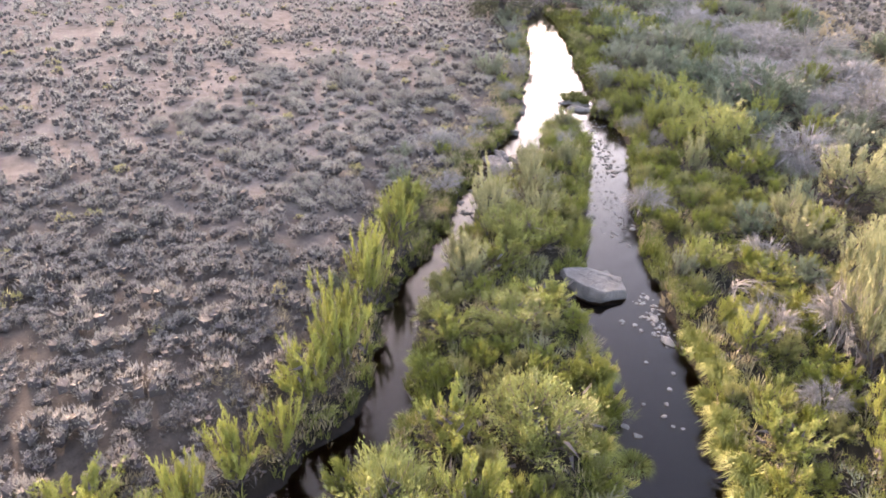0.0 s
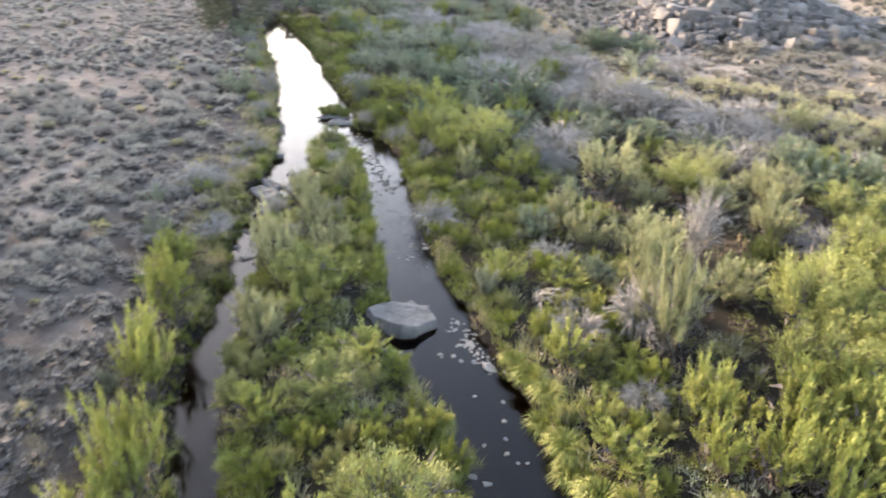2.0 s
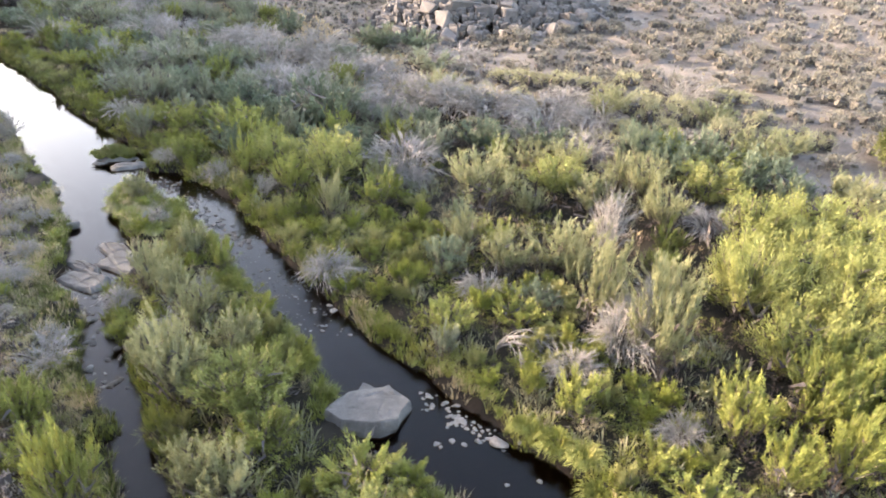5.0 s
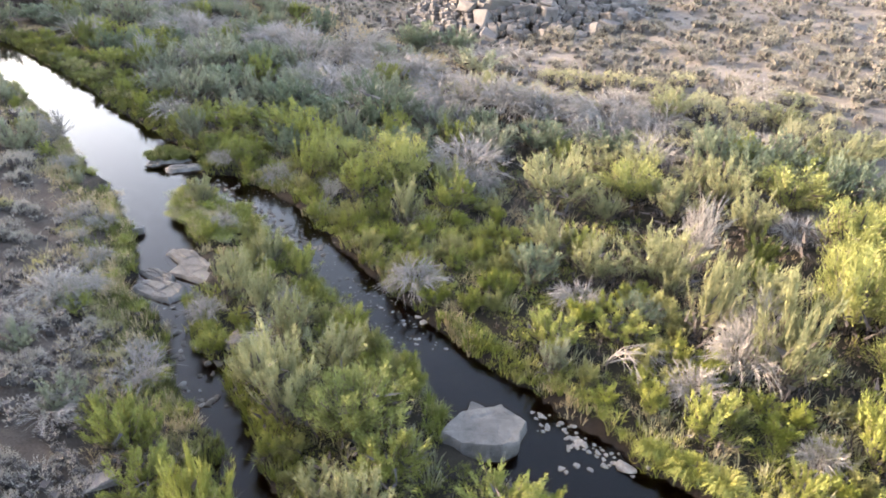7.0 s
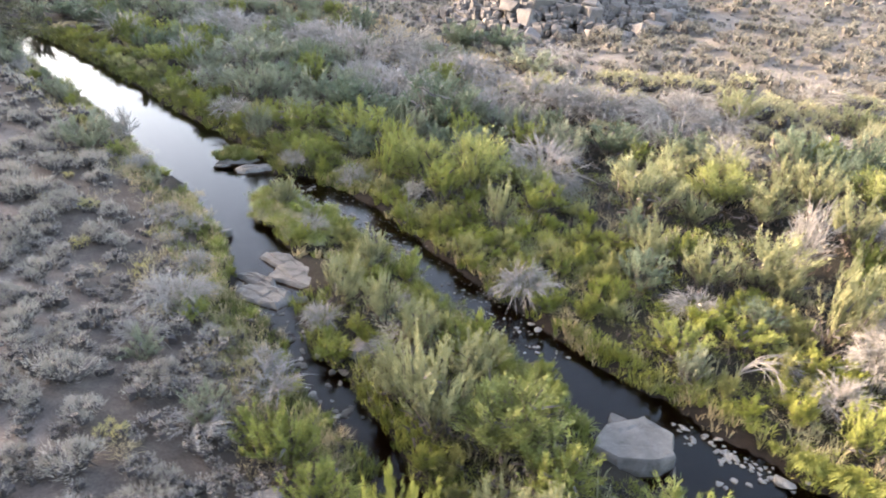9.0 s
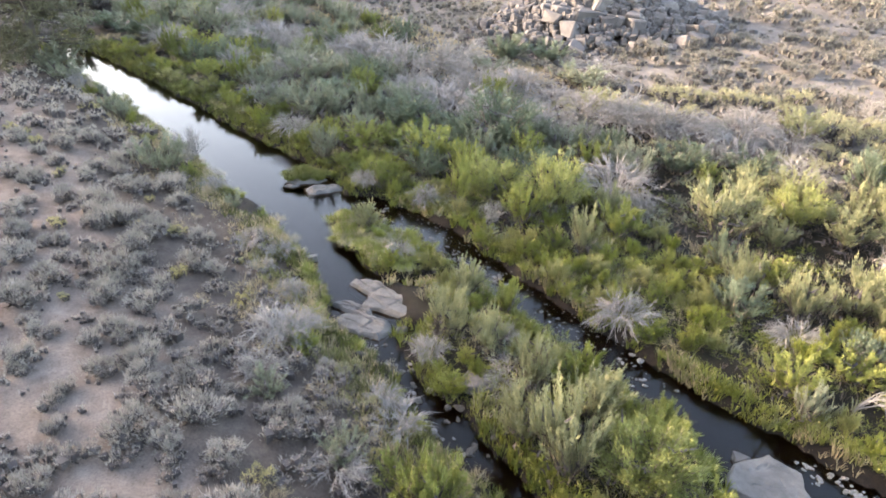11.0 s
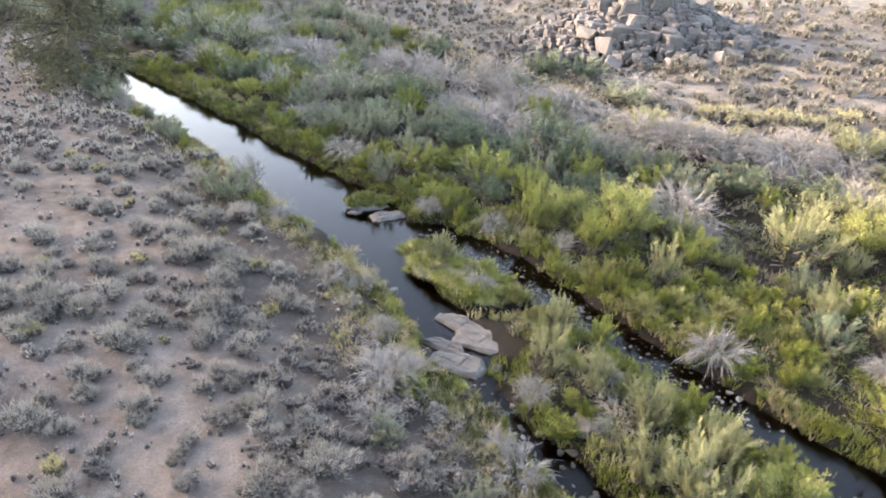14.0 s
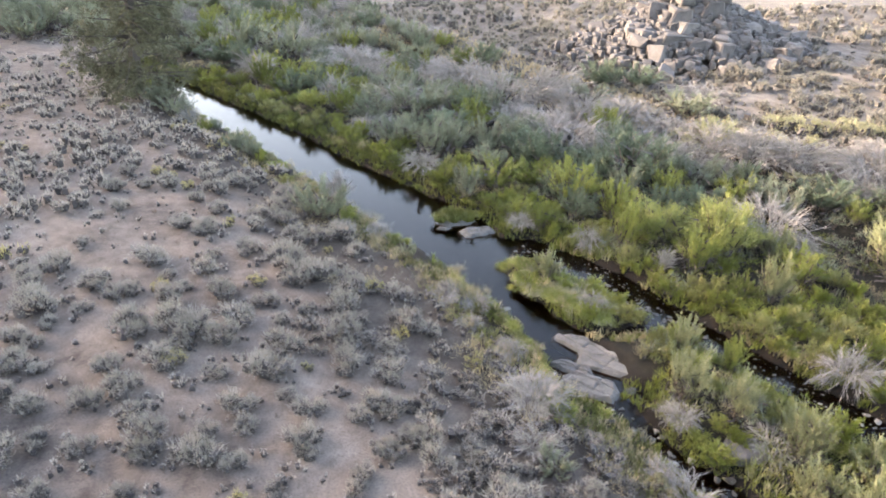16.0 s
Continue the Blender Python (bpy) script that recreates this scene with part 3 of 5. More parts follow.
WILLOWS_ON_BANK = [
    (-4.3, 4.8, 0.89, 1.58), (-2.9, 2.5, 0.85, 1.69), (-1.0, 0.3, 0.8, 1.91), (-0.8, -0.7, 0.53, 1.13), (0.1, -1.9, 0.49, 1.07), (0.1, -2.9, 0.69, 1.02),
    (0.6, -4.0, 0.75, 1.19), (-0.5, -5.3, 0.58, 0.67), (0.4, -4.9, 0.7, 0.65), (11.3, 14.6, 0.98, 1.91), (13.3, 14.8, 0.99, 1.76), (14.4, 13.4, 1.01, 1.53),
    (10.0, 11.7, 0.87, 2.12), (11.6, 12.0, 0.88, 1.73), (12.7, 11.4, 0.92, 1.82), (13.6, 10.3, 0.77, 1.52), (10.2, 9.5, 0.94, 1.82), (11.6, 9.4, 0.84, 1.46),
    (12.2, 7.7, 0.68, 1.55), (9.7, 7.5, 0.75, 1.7), (11.1, 7.5, 0.69, 1.73), (8.4, 5.8, 0.51, 1.17), (9.5, 5.9, 0.59, 1.55), (10.4, 5.6, 0.51, 1.53), (12.0, 10.4, 0.8, 1.7), (11.0, 10.9, 0.8, 1.7),
]
WILLOWS_DOWNSTREAM = [
    (12.2, 13.2, 0.9, 1.7), (10.9, 8.4, 0.75, 1.5), (13.2, 12.6, 0.8, 1.6), (10.5, 13.1, 0.8, 1.6), (11.4, 6.5, 0.6, 1.4), (10.2, 6.7, 0.6, 1.3),
    (3.3, 1.8, 1.06, 1.24), (2.2, 0.5, 0.71, 1.05), (2.9, -1.6, 0.87, 1.32), (3.8, -0.6, 0.73, 1.19), (0.5, 4.2, 0.81, 0.81), (-0.4, 3.0, 0.59, 0.75),
    (-2.3, 7.6, 0.92, 1.27), (0.4, 5.6, 0.72, 0.79), (6.7, 5.3, 0.69, 0.79),
]
GREY_WILLOWS = [
    (-12.5, 34.6, 1.45, 1.69), (1.9, 34.3, 1.42, 1.4), (-12.9, 52.1, 0.93, 1.53), (-14.4, 54.5, 0.97, 1.36), (-24.5, 48.7, 1.75, 2.38), (-21.2, 46.0, 1.64, 2.21),
    (-22.5, 36.3, 1.0, 1.5), (-15.8, 21.3, 0.92, 1.42), (-6.6, 20.0, 0.92, 1.4), (-10.4, 24.4, 0.85, 1.37), (2.0, 9.8, 0.37, 0.87), (-9.2, 30.4, 0.67, 1.53),
    (-7.7, 31.2, 0.76, 1.4), (-9.3, 27.2, 0.85, 1.02), (-2.7, 37.1, 1.27, 1.05), (-15.7, 36.2, 1.38, 1.32), (-13.8, 38.9, 1.31, 1.41),
]
DEAD_SHRUBS_NEAR = [
    (7.0, 14.7, 0.5, 2.1),
    (-3.6, 6.1, 0.29, 0.75), (-6.9, 9.1, 0.5, 0.5), (-9.8, 11.5, 0.62, 0.95), (-8.7, 21.6, 0.72, 1.32), (0.8, 21.8, 1.2, 1.61), (-0.4, 29.0, 1.11, 1.4),
    (1.2, 28.8, 1.24, 1.52), (2.7, 27.8, 1.2, 1.79), (4.4, 27.4, 1.38, 1.58), (7.0, 26.1, 1.39, 1.64), (8.9, 25.1, 1.12, 1.46), (7.1, 10.9, 0.54, 1.38),
    (0.7, 10.2, 0.29, 1.26), (4.9, 8.9, 0.47, 0.87), (6.2, 9.7, 0.58, 1.76), (6.8, 7.1, 0.36, 0.9),
]
DEAD_SHRUBS_FAR = [
    (-4.4, 10.7, 0.51, 0.46), (-15.4, 23.6, 0.78, 1.16), (-7.3, 37.8, 1.69, 2.08), (-9.4, 41.4, 1.64, 1.93), (-5.2, 31.0, 1.72, 1.94), (-12.2, 27.3, 0.73, 0.96),
    (-5.2, 37.5, 1.28, 2.0), (-3.8, 35.7, 1.23, 1.5), (-5.8, 34.4, 1.19, 1.14), (0.0, 32.1, 1.27, 1.29), (3.9, 37.3, 1.44, 0.9), (-16.0, 43.4, 1.61, 1.82),
    (-11.3, 44.1, 1.64, 1.23),
]
GREY_BY_PINE = [(-52 + 3.1 * (i % 7) + 1.3 * math.sin(5 * i), 50 + 3.4 * (i // 7) + 1.2 * math.sin(3 * i), 1.4 + 0.3 * math.sin(7 * i), 1.8 + 0.4 * math.sin(2 * i)) for i in range(35)] + [(-25.2, 33.6, 1.0, 1.3), (-24.2, 32.4, 0.8, 1.0), (-20.4, 28.5, 0.6, 0.8), (-19.6, 27.6, 0.5, 0.8), (-29.0, 44.5, 1.4, 1.6), (-31.0, 43.0, 1.5, 1.8), (-36.0, 50.0, 1.6, 1.8), (-40.0, 52.0, 1.6, 1.8), (-44.0, 54.0, 1.6, 1.8),
                (-38.5, 46.5, 1.3, 1.5), (-41.5, 48.0, 1.5, 1.8), (-34.5, 47.5, 1.4, 1.6), (-43.0, 51.0, 1.6, 1.9), (-37.5, 53.5, 1.7, 2.0), (-47.0, 52.0, 1.6, 1.8), (-33.0, 50.5, 1.6, 2.0)]
FRINGE_GREEN = [(-9.1, 11.2, 0.35, 0.5), (-6.7, 7.2, 0.5, 0.8)]
FRINGE_GREY = [(-9.6, 9.6, 0.4, 0.55), (-9.3, 11.3, 0.4, 0.6), (-7.9, 7.9, 0.45, 0.65)]
FRINGE_DEAD = [(-9.9, 10.2, 0.4, 0.6), (-9.5, 12.3, 0.4, 0.7), (-9.9, 14.0, 0.35, 0.6), (-8.0, 7.6, 0.4, 0.5), (-10.6, 16.2, 0.3, 0.5), (-6.3, 11.5, 0.35, 0.6), (-7.1, 16.6, 0.3, 0.5), (-4.4, 12.2, 0.3, 0.5)]
PALE_PLUMES = [(-3.6, 8.0, 0.95, 1.7), (-4.3, 9.0, 0.6, 1.1), (-1.0, 6.9, 0.6, 1.0), (-1.9, 5.2, 0.6, 1.1), (-2.6, 5.6, 0.5, 1.0), (-5.9, 12.4, 0.5, 1.15), (-4.9, 11.6, 0.45, 1.0), (-6.6, 12.7, 0.4, 0.9), (-5.2, 14.3, 0.4, 1.0), (-2.8, 9.6, 0.55, 1.1), (-8.3, 18.2, 0.45, 0.8), (-4.0, 10.4, 0.5, 1.1)]
FOOT_PALE = [(13.9, 20.4, 0.9, 1.2), (15.4, 21.2, 0.8, 0.9), (15.6, 17.3, 0.7, 0.9), (13.6, 24.2, 0.9, 1.1), (9.6, 26.2, 1.0, 1.2)]
FOOT_GREEN = [(12.6, 6.0, 1.0, 1.0), (13.6, 7.3, 1.1, 1.1), (14.8, 8.7, 1.2, 1.2), (11.7, 4.8, 0.9, 0.9), (15.7, 10.3, 1.1, 1.1), (14.2, 5.6, 1.0, 1.0), (12.9, 4.2, 0.9, 0.9), (15.6, 7.0, 1.0, 1.0), (16.6, 9.0, 1.0, 1.0), (10.7, 20.9, 1.0, 1.3), (12.6, 19.4, 1.0, 1.3)]
TEAL_WILLOWS = [(-10.9, 31.8, 1.24, 1.29), (-1.6, 39.9, 1.35, 1.53), (0.8, 39.7, 1.34, 1.17), (-25.2, 45.1, 1.65, 1.17), (-28.1, 47.3, 1.53, 0.96), (12.5, 18.6, 1.1, 1.5), (13.6, 17.5, 0.9, 1.3), (10.4, 19.4, 0.9, 1.4), (13.9, 19.0, 0.8, 1.1), (-3.3, 26.7, 1.99, 2.09), (-7.5, 28.9, 1.42, 1.28), (3.8, 23.8, 1.24, 1.16), (6.5, 23.2, 1.16, 1.01), (9.6, 20.6, 0.97, 1.61), (11.5, 20.3, 1.1, 1.43), (-6.5, 24.4, 1.0, 1.13), (-6.8, 27.9, 1.36, 1.52)]
PALE_WILLOWS = [(-4.9, 17.8, 0.45, 1.3), (-1.5, 17.0, 0.48, 1.36), (7.0, 20.7, 0.87, 1.15), (3.5, 18.4, 1.11, 1.9), (7.3, 17.8, 0.92, 1.18), (9.2, 18.4, 0.89, 1.42), (9.3, 16.2, 0.73, 1.39), (8.5, 19.1, 0.44, 1.24), (3.9, 13.8, 0.65, 1.15), (5.7, 14.1, 0.97, 1.45), (5.9, 11.1, 0.61, 2.08), (5.8, 13.1, 0.32, 1.0), (8.2, 12.6, 0.81, 1.15), (7.0, 9.2, 0.75, 2.44), (15.6, 16.0, 0.77, 1.06)]
GREEN_WILLOWS = [(-7.9, 21.8, 0.44, 1.04), (-4.2, 17.4, 0.79, 1.01), (-2.4, 17.2, 0.53, 0.83), (4.5, 22.6, 0.55, 0.92), (-7.6, 22.1, 0.52, 0.86), (-14.2, 47.3, 1.17, 0.83)]
RABBITBRUSH = [
    (6.0, 31.3, 1.38, 1.17), (13.4, 21.9, 0.96, 1.7), (11.0, 25.5, 1.19, 1.52), (12.6, 24.8, 0.94, 1.38), (15.3, 26.9, 1.24, 0.9),
]
taken = []


BARE = [(-8.0, 14.7, 0.75), (-7.3, 14.2, 0.8), (-6.55, 13.6, 0.45), (-7.9, 13.3, 0.85), (0.5, 7.9, 1.05), (0.1, 7.2, 0.75), (-10.3, 21.8, 0.75), (-7.6, 12.6, 0.4)]


def bare(x, y, r=0.0):
    """True where no rock slab lies."""
    ok = np.ones(np.shape(x), bool)
    for a, b, c in BARE:
        ok &= (np.asarray(x) - a) ** 2 + (np.asarray(y) - b) ** 2 > (c + r) ** 2
    return ok


def put_shrub(kind, x, y, r, h):
    taken.append((x, y, r))
    i = len(taken)
    if kind == "willow":
        s, f = (WILLOW_BIG if r > 0.88 and y < 22 else WILLOW if r > 0.6 else WILLOW_SMALL)[i % 3]
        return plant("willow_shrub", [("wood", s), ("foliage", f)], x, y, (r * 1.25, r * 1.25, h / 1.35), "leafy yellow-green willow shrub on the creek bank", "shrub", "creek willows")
    if kind == "grey":
        s, f = (GREYW if y < 34 else GREYW_FAR)[i % 3]
        return plant("grey_willow_shrub", [("wood", s), ("foliage", f)], x, y, (r * 1.25, r * 1.25, h / 1.35), "grey-green willow shrub in the thicket", "shrub", "grey willows")
    if kind == "forb":
        s, f = FORBS[i % 6]
        return plant("weed_clump", [("wood", s), ("foliage", f)], x, y, (r * 1.2, r * 1.2, h / 1.1), ("leafy dark green", "bright yellow-green", "dull olive")[i % 3] + " clump of weeds on the creek bank", "weeds", "weed clumps by the creek")
    if kind == "teal":
        s, f = TEALW[i % 3]
        return plant("willow_shrub", [("wood", s), ("foliage", f)], x, y, (r * 1.25, r * 1.25, h / 1.35), "blue-green willow shrub with upright plumes", "shrub", "blue-green willows")
    if kind == "green":
        s, f = GREENW[i % 3]
        return plant("green_willow_shrub", [("wood", s), ("foliage", f)], x, y, (r * 1.25, r * 1.25, h / 1.35), "dense dark green willow shrub in the thicket", "shrub", "green willows")
    if kind == "pale":
        s, f = PALEW[i % 3]
        return plant("pale_willow_shrub", [("wood", s), ("foliage", f)], x, y, (r * 1.25, r * 1.25, h / 1.35), "pale yellowish plume-like willow shrub", "shrub", "pale willows")
    if kind == "rabbit":
        s, f = RABBIT[i % 2]
        return plant("rabbitbrush", [("wood", s), ("foliage", f)], x, y, (r, r, h / 1.05), "pale yellow rabbitbrush at the foot of the hill", "shrub", "rabbitbrush")
    s, t = DEAD[i % 5]
    return plant("dead_shrub", [("wood", s), ("brushwood", t)], x, y, (r * 1.25, r * 1.25, h / 1.35), "bare grey dead shrub with arching twigs", "dead shrub", "dead shrubs")


for kind, rows in (("willow", WILLOWS_BY_CREEK), ("willow", WILLOWS_ON_BANK), ("willow", WILLOWS_DOWNSTREAM), ("grey", GREY_WILLOWS), ("grey", GREY_BY_PINE), ("teal", TEAL_WILLOWS), ("pale", PALE_WILLOWS), ("green", GREEN_WILLOWS),
                   ("pale", FOOT_PALE), ("green", FOOT_GREEN), ("willow", FRINGE_GREEN), ("grey", FRINGE_GREY), ("pale", PALE_PLUMES), ("dead", FRINGE_DEAD), ("dead", DEAD_SHRUBS_NEAR), ("dead", DEAD_SHRUBS_FAR), ("rabbit", RABBITBRUSH)):
    for row in rows:
        if float(shore(row[0], row[1])) < 0.1 or not bare(row[0], row[1], 0.75 * row[2]):
            continue
        big = 1.3 if rows is WILLOWS_ON_BANK and row[0] < 1 else 1.12 if kind == "willow" else 1.05
        put_shrub(kind, row[0], row[1], min(row[2] * big, 0.22 + 0.75 * float(shore(row[0], row[1]))), row[3] * big)
for row in ((-8.6, 21.95, 0.42, 0.75), (-6.3, 20.75, 0.45, 0.8)):
    put_shrub("dead", *row)
put_shrub("dead", -1.2, 13.35, 0.62, 1.2)          # the big one over the water


def free(x, y, r, k=0.75):
    if not bare(x, y, 0.6 * r) or math.hypot(x + 13.1, y - 17.4) < 0.8:
        return False
    return all((x - a) ** 2 + (y - b) ** 2 > (k * (r + c)) ** 2 for a, b, c in taken)


# the thicket between: more of the same kinds
rng = random.Random(5)
for n in range(170):                                  # rabbitbrush along the foot of the hill
    x, y, r = rng.uniform(6, 18), rng.uniform(18, 31), rng.uniform(0.6, 1.05)
    if 20 < across(x, y) < 26.5 and math.hypot(x - 17.5, y - 18) > 4 and free(x, y, r, 0.62):
        put_shrub("rabbit" if n % 7 else "dead", x, y, r, rng.uniform(0.75, 1.2))
for (x0, y0, w0), (x1, y1, w1) in list(zip(MAIN[1:9], MAIN[2:10])) + list(zip(SIDE[1:-3], SIDE[2:-2])):
    run = math.hypot(x1 - x0, y1 - y0)
    for q in range(max(1, int(run / 0.5))):
        u, off = rng.random(), w0 + rng.uniform(0.7, 1.5)
        x, y = x0 + u * (x1 - x0) + off * (y1 - y0) / run, y0 + u * (y1 - y0) - off * (x1 - x0) / run
        r, pick = rng.uniform(0.3, 0.6), rng.random()
        if pick < 0.5 and float(shore(x, y)) > 0.4 and free(x, y, r, 0.6):
            put_shrub("dead" if pick < 0.13 else "grey" if pick < 0.25 else "willow" if pick < 0.3 else "forb" if pick < 0.4 else "rabbit", x, y, 0.85 * r, rng.uniform(0.4, 0.8))
for i in range(40):
    for j in range(58):
        x, y = -34 + 1.45 * i + rng.uniform(-0.7, 0.7), 1 + 1.3 * j + rng.uniform(-0.6, 0.6)
        s, d = float(across(x, y)), float(shore(x, y))
        r, h = rng.uniform(0.6, 1.15), rng.uniform(0.9, 1.6)
        pick = rng.random()
        if not (3 < s < (23 if y < 29 else 18.5) + 1.5 * math.sin(0.3 * x)) or d < (1.9 if y > 21 else 0.75) or (x > 11.5 and y < 9.5) or not free(x, y, r, 0.62):
            continue
        far = y > 22
        if s < 9 and not far:                         # mostly low weeds by the water
            if pick < 0.6:
                continue
            kind, r, h = ("willow" if pick < 0.72 else "green" if pick < 0.84 else "pale" if pick < 0.9 else "dead"), 0.5 * r, 0.6 * h
        elif s > 15.5 and y < 32:
            if pick < 0.08:
                continue
            kind, h = ("rabbit" if pick < 0.62 else "pale" if pick < 0.78 else "dead"), 0.8 * h
        elif far:
            kind = "grey" if pick < 0.28 else "teal" if pick < 0.44 else "dead" if pick < 0.8 else "green" if pick < 0.88 else "willow"
            r, h = 1.1 * r, 1.1 * h
        else:                                         # dark gaps stay open between the taller shrubs
            if pick < 0.58:
                continue
            kind, r, h = ("willow" if pick < 0.62 else "green" if pick < 0.68 else "teal" if pick < 0.74 else "dead" if pick < 0.92 else "pale"), 0.75 * r, 0.8 * h
        put_shrub(kind, x, y, r, h)


weeds = 0
for n in range(2600):                                 # mounds of weeds on the banks and the island
    x, y = rng.uniform(-11, 11), rng.uniform(-6, 22)
    r, d = rng.uniform(0.24, 0.46), float(shore(x, y))
    if d > 0.1 and not left_bank(x, y) and -6 < across(x, y) < 11.5 and weeds < 215 and wobble(x, y, 0.9, 52) > -0.5 and free(x, y, r, 0.7):
        weeds += 1
        put_shrub("forb", x, y, r, rng.uniform(0.35, 0.75))
for n in range(900):
    x, y = rng.uniform(-27, -6), rng.uniform(21, 42)
    r, d = rng.uniform(0.3, 0.6), float(shore(x, y))
    if 0.4 < d < 2.6 and not left_bank(x, y) and free(x, y, r, 0.6):
        weeds += n % 3 > 0
        put_shrub("forb" if n % 3 and weeds < 270 else "green", x, y, r, rng.uniform(0.4, 0.75))
for n in range(300):
    x, y = rng.uniform(-6, 16), rng.uniform(-15, 13)
    r, h, pick = rng.uniform(0.45, 0.75), rng.uniform(0.8, 1.25), rng.random()
    near_water = float(shore(x, y))
    if near_water > 0.4 and ((island(x, y) and y < 13) or (y < 0 and not left_bank(x, y) and x < 15) or (y < -5 and left_bank(x, y) and near_water < 2.2)) and free(x, y, r, 0.8):
        put_shrub("willow" if pick < 0.5 else "pale" if pick < 0.62 else "green" if pick < 0.9 else "dead", x, y, r, h)

# ---- sagebrush on the dry bench ----
SAGE = [s[:2] for s in SAGE_RAW]


def joined(name, mat, raw, places, label, category, wood=M_SHADED_BRUSHWOOD):
    """Many plants as one mesh of leaves and one of wood darkened as inner shade: rows of x, y, radius, height, turn,
    variant.
    """
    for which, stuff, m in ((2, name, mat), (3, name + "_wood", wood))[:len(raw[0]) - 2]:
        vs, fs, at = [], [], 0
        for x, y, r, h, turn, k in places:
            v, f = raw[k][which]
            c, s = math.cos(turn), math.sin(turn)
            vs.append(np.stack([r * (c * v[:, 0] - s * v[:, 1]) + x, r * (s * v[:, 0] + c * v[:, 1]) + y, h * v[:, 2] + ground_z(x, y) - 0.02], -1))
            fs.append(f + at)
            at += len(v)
        tagged(new(stuff, mesh_data(stuff, np.concatenate(vs), np.concatenate(fs), m)), label if which == 2 else "woody cores coloured dark for the shade inside the brush", category, kind="stuff")


SAGE_MID = [cushion(74 + i, 180, 1.0, 0.17, 0.04, M_SAGE, "mid_sage", 7, 8, 0.62) for i in range(4)]
SAGE_FAR = [cushion(70 + i, 64, 1.0, 0.21, 0.05, M_SAGE, "far_sage", 4, 3, 0.55, 10) for i in range(4)]
SAGE_SMALL = [cushion(78 + i, 22, 1.0, 0.28, 0.075, M_SAGE, "small_sage", 3, 2, 0.7) for i in range(4)]
HILL_MID = [cushion(84 + i, 270, 1.0, 0.15, 0.026, M_HILLSAGE, "hill_brush", 7, 14, 0.55) for i in range(4)]
HILL_FAR = [cushion(88 + i, 110, 1.0, 0.2, 0.038, M_HILLSAGE, "hill_brush", 5, 7, 0.55) for i in range(4)]
near_sage, mid_sage, far_sage, hill_sage, hill_dark, hill_far, far_yellow, small_sage = [], [], [], [], [], [], [], []
for i in range(110):
    for j in range(110):
        x, y = -84 + 0.95 * i + rng.uniform(-0.45, 0.45), -24 + 0.95 * j + rng.uniform(-0.45, 0.45)
        s = float(across(x, y))
        keep, r = rng.random(), rng.uniform(0.26, 0.62)
        turn, k = rng.uniform(0, 6.28), rng.randrange(4)
        if s > 0.5 or keep > (0.86 if y < 22 else 0.97) or math.hypot(x + 13, y - 12) > 60 or not left_bank(x, y):
            continue
        open_soil = wobble(x, y, 0.42, 11) + 0.5 * wobble(x, y, 0.9, 12)
        if open_soil > (0.42 if x < -13 and 3 < y < 22 else 0.75) and keep > 0.3:
            continue
        if float(shore(x, y)) < (1.35 if 9 < y < 21 else 0.95) + 0.4 * math.sin(y) or not free(x, y, r, 0.6):
            continue
        row = (x, y, r, r * rng.uniform(1.0, 1.5), turn, k)
        if len(near_sage) < 300 and -23.5 < x < -7 and 3.5 < y < 24 and s > -14:
            near_sage.append(row)
        elif rng.random() < 0.085:
            far_yellow.append(row)
        else:
            (mid_sage if math.hypot(x + 9, y - 8) < 26 else far_sage).append(row)
for n in range(3200):
    x, y, u = rng.uniform(-34, 0), rng.uniform(-9, 36), rng.random()
    r, turn, k = rng.uniform(0.12, 0.27), rng.uniform(0, 6.28), rng.randrange(4)
    if across(x, y) < 0 and wobble(x, y, 0.5, 13) < 0.5 + 0.6 * u and float(shore(x, y)) > 0.9 and free(x, y, r, 0.4):
        small_sage.append((x, y, r, r * rng.uniform(0.8, 1.5), turn, k))
for n in range(1500):
    x, y, r, turn, k = rng.uniform(-15.5, 0), rng.uniform(-8, 14), rng.uniform(0.25, 0.52), rng.uniform(0, 6.28), rng.randrange(4)
    if (y < 7.5 or x > -12.4 or wobble(x, y, 0.7, 14) < 0.0) and across(x, y) < -0.6 and float(shore(x, y)) > 1.1 and free(x, y, r, 0.5) and all((x - q[0]) ** 2 + (y - q[1]) ** 2 > (0.56 * (r + q[2])) ** 2 for q in near_sage + mid_sage):
        mid_sage.append((x, y, r, r * rng.uniform(0.9, 1.4), turn, k))
for n, (x, y, r, h, turn, k) in enumerate(near_sage):
    st, fo = SAGE[(k + n) % 5]
    yellow = n % 10 == 5
    if yellow:
        st, fo = YELLOW[k % 2]
        r *= 0.62
    plant("rabbitbrush" if yellow else "sagebrush", [("wood", st), ("foliage", fo)], x, y, (r, r, h * (0.75 if yellow else 1)),
          "small yellow rabbitbrush among the sage" if yellow else "silvery grey sagebrush on bare sandy soil", "shrub", "rabbitbrush" if yellow else "sagebrush on the bench", turn)
joined("small_sagebrush", M_SAGE, SAGE_SMALL, small_sage, "small grey sage seedlings between the larger bushes", "shrubs")
close = [q for q in mid_sage if q[0] > -15.5 and q[1] < 14]
mid_sage = [q for q in mid_sage if not (q[0] > -15.5 and q[1] < 14)]
SAGE_CLOSE = [cushion(170 + i, 420, 1.0, 0.13, 0.027, M_SAGE, "close_sage", 10, 14, 0.58) for i in range(4)]
joined("sagebrush_flat", M_SAGE, SAGE_CLOSE, close, "grey sagebrush on the bench above the creek", "shrubs")
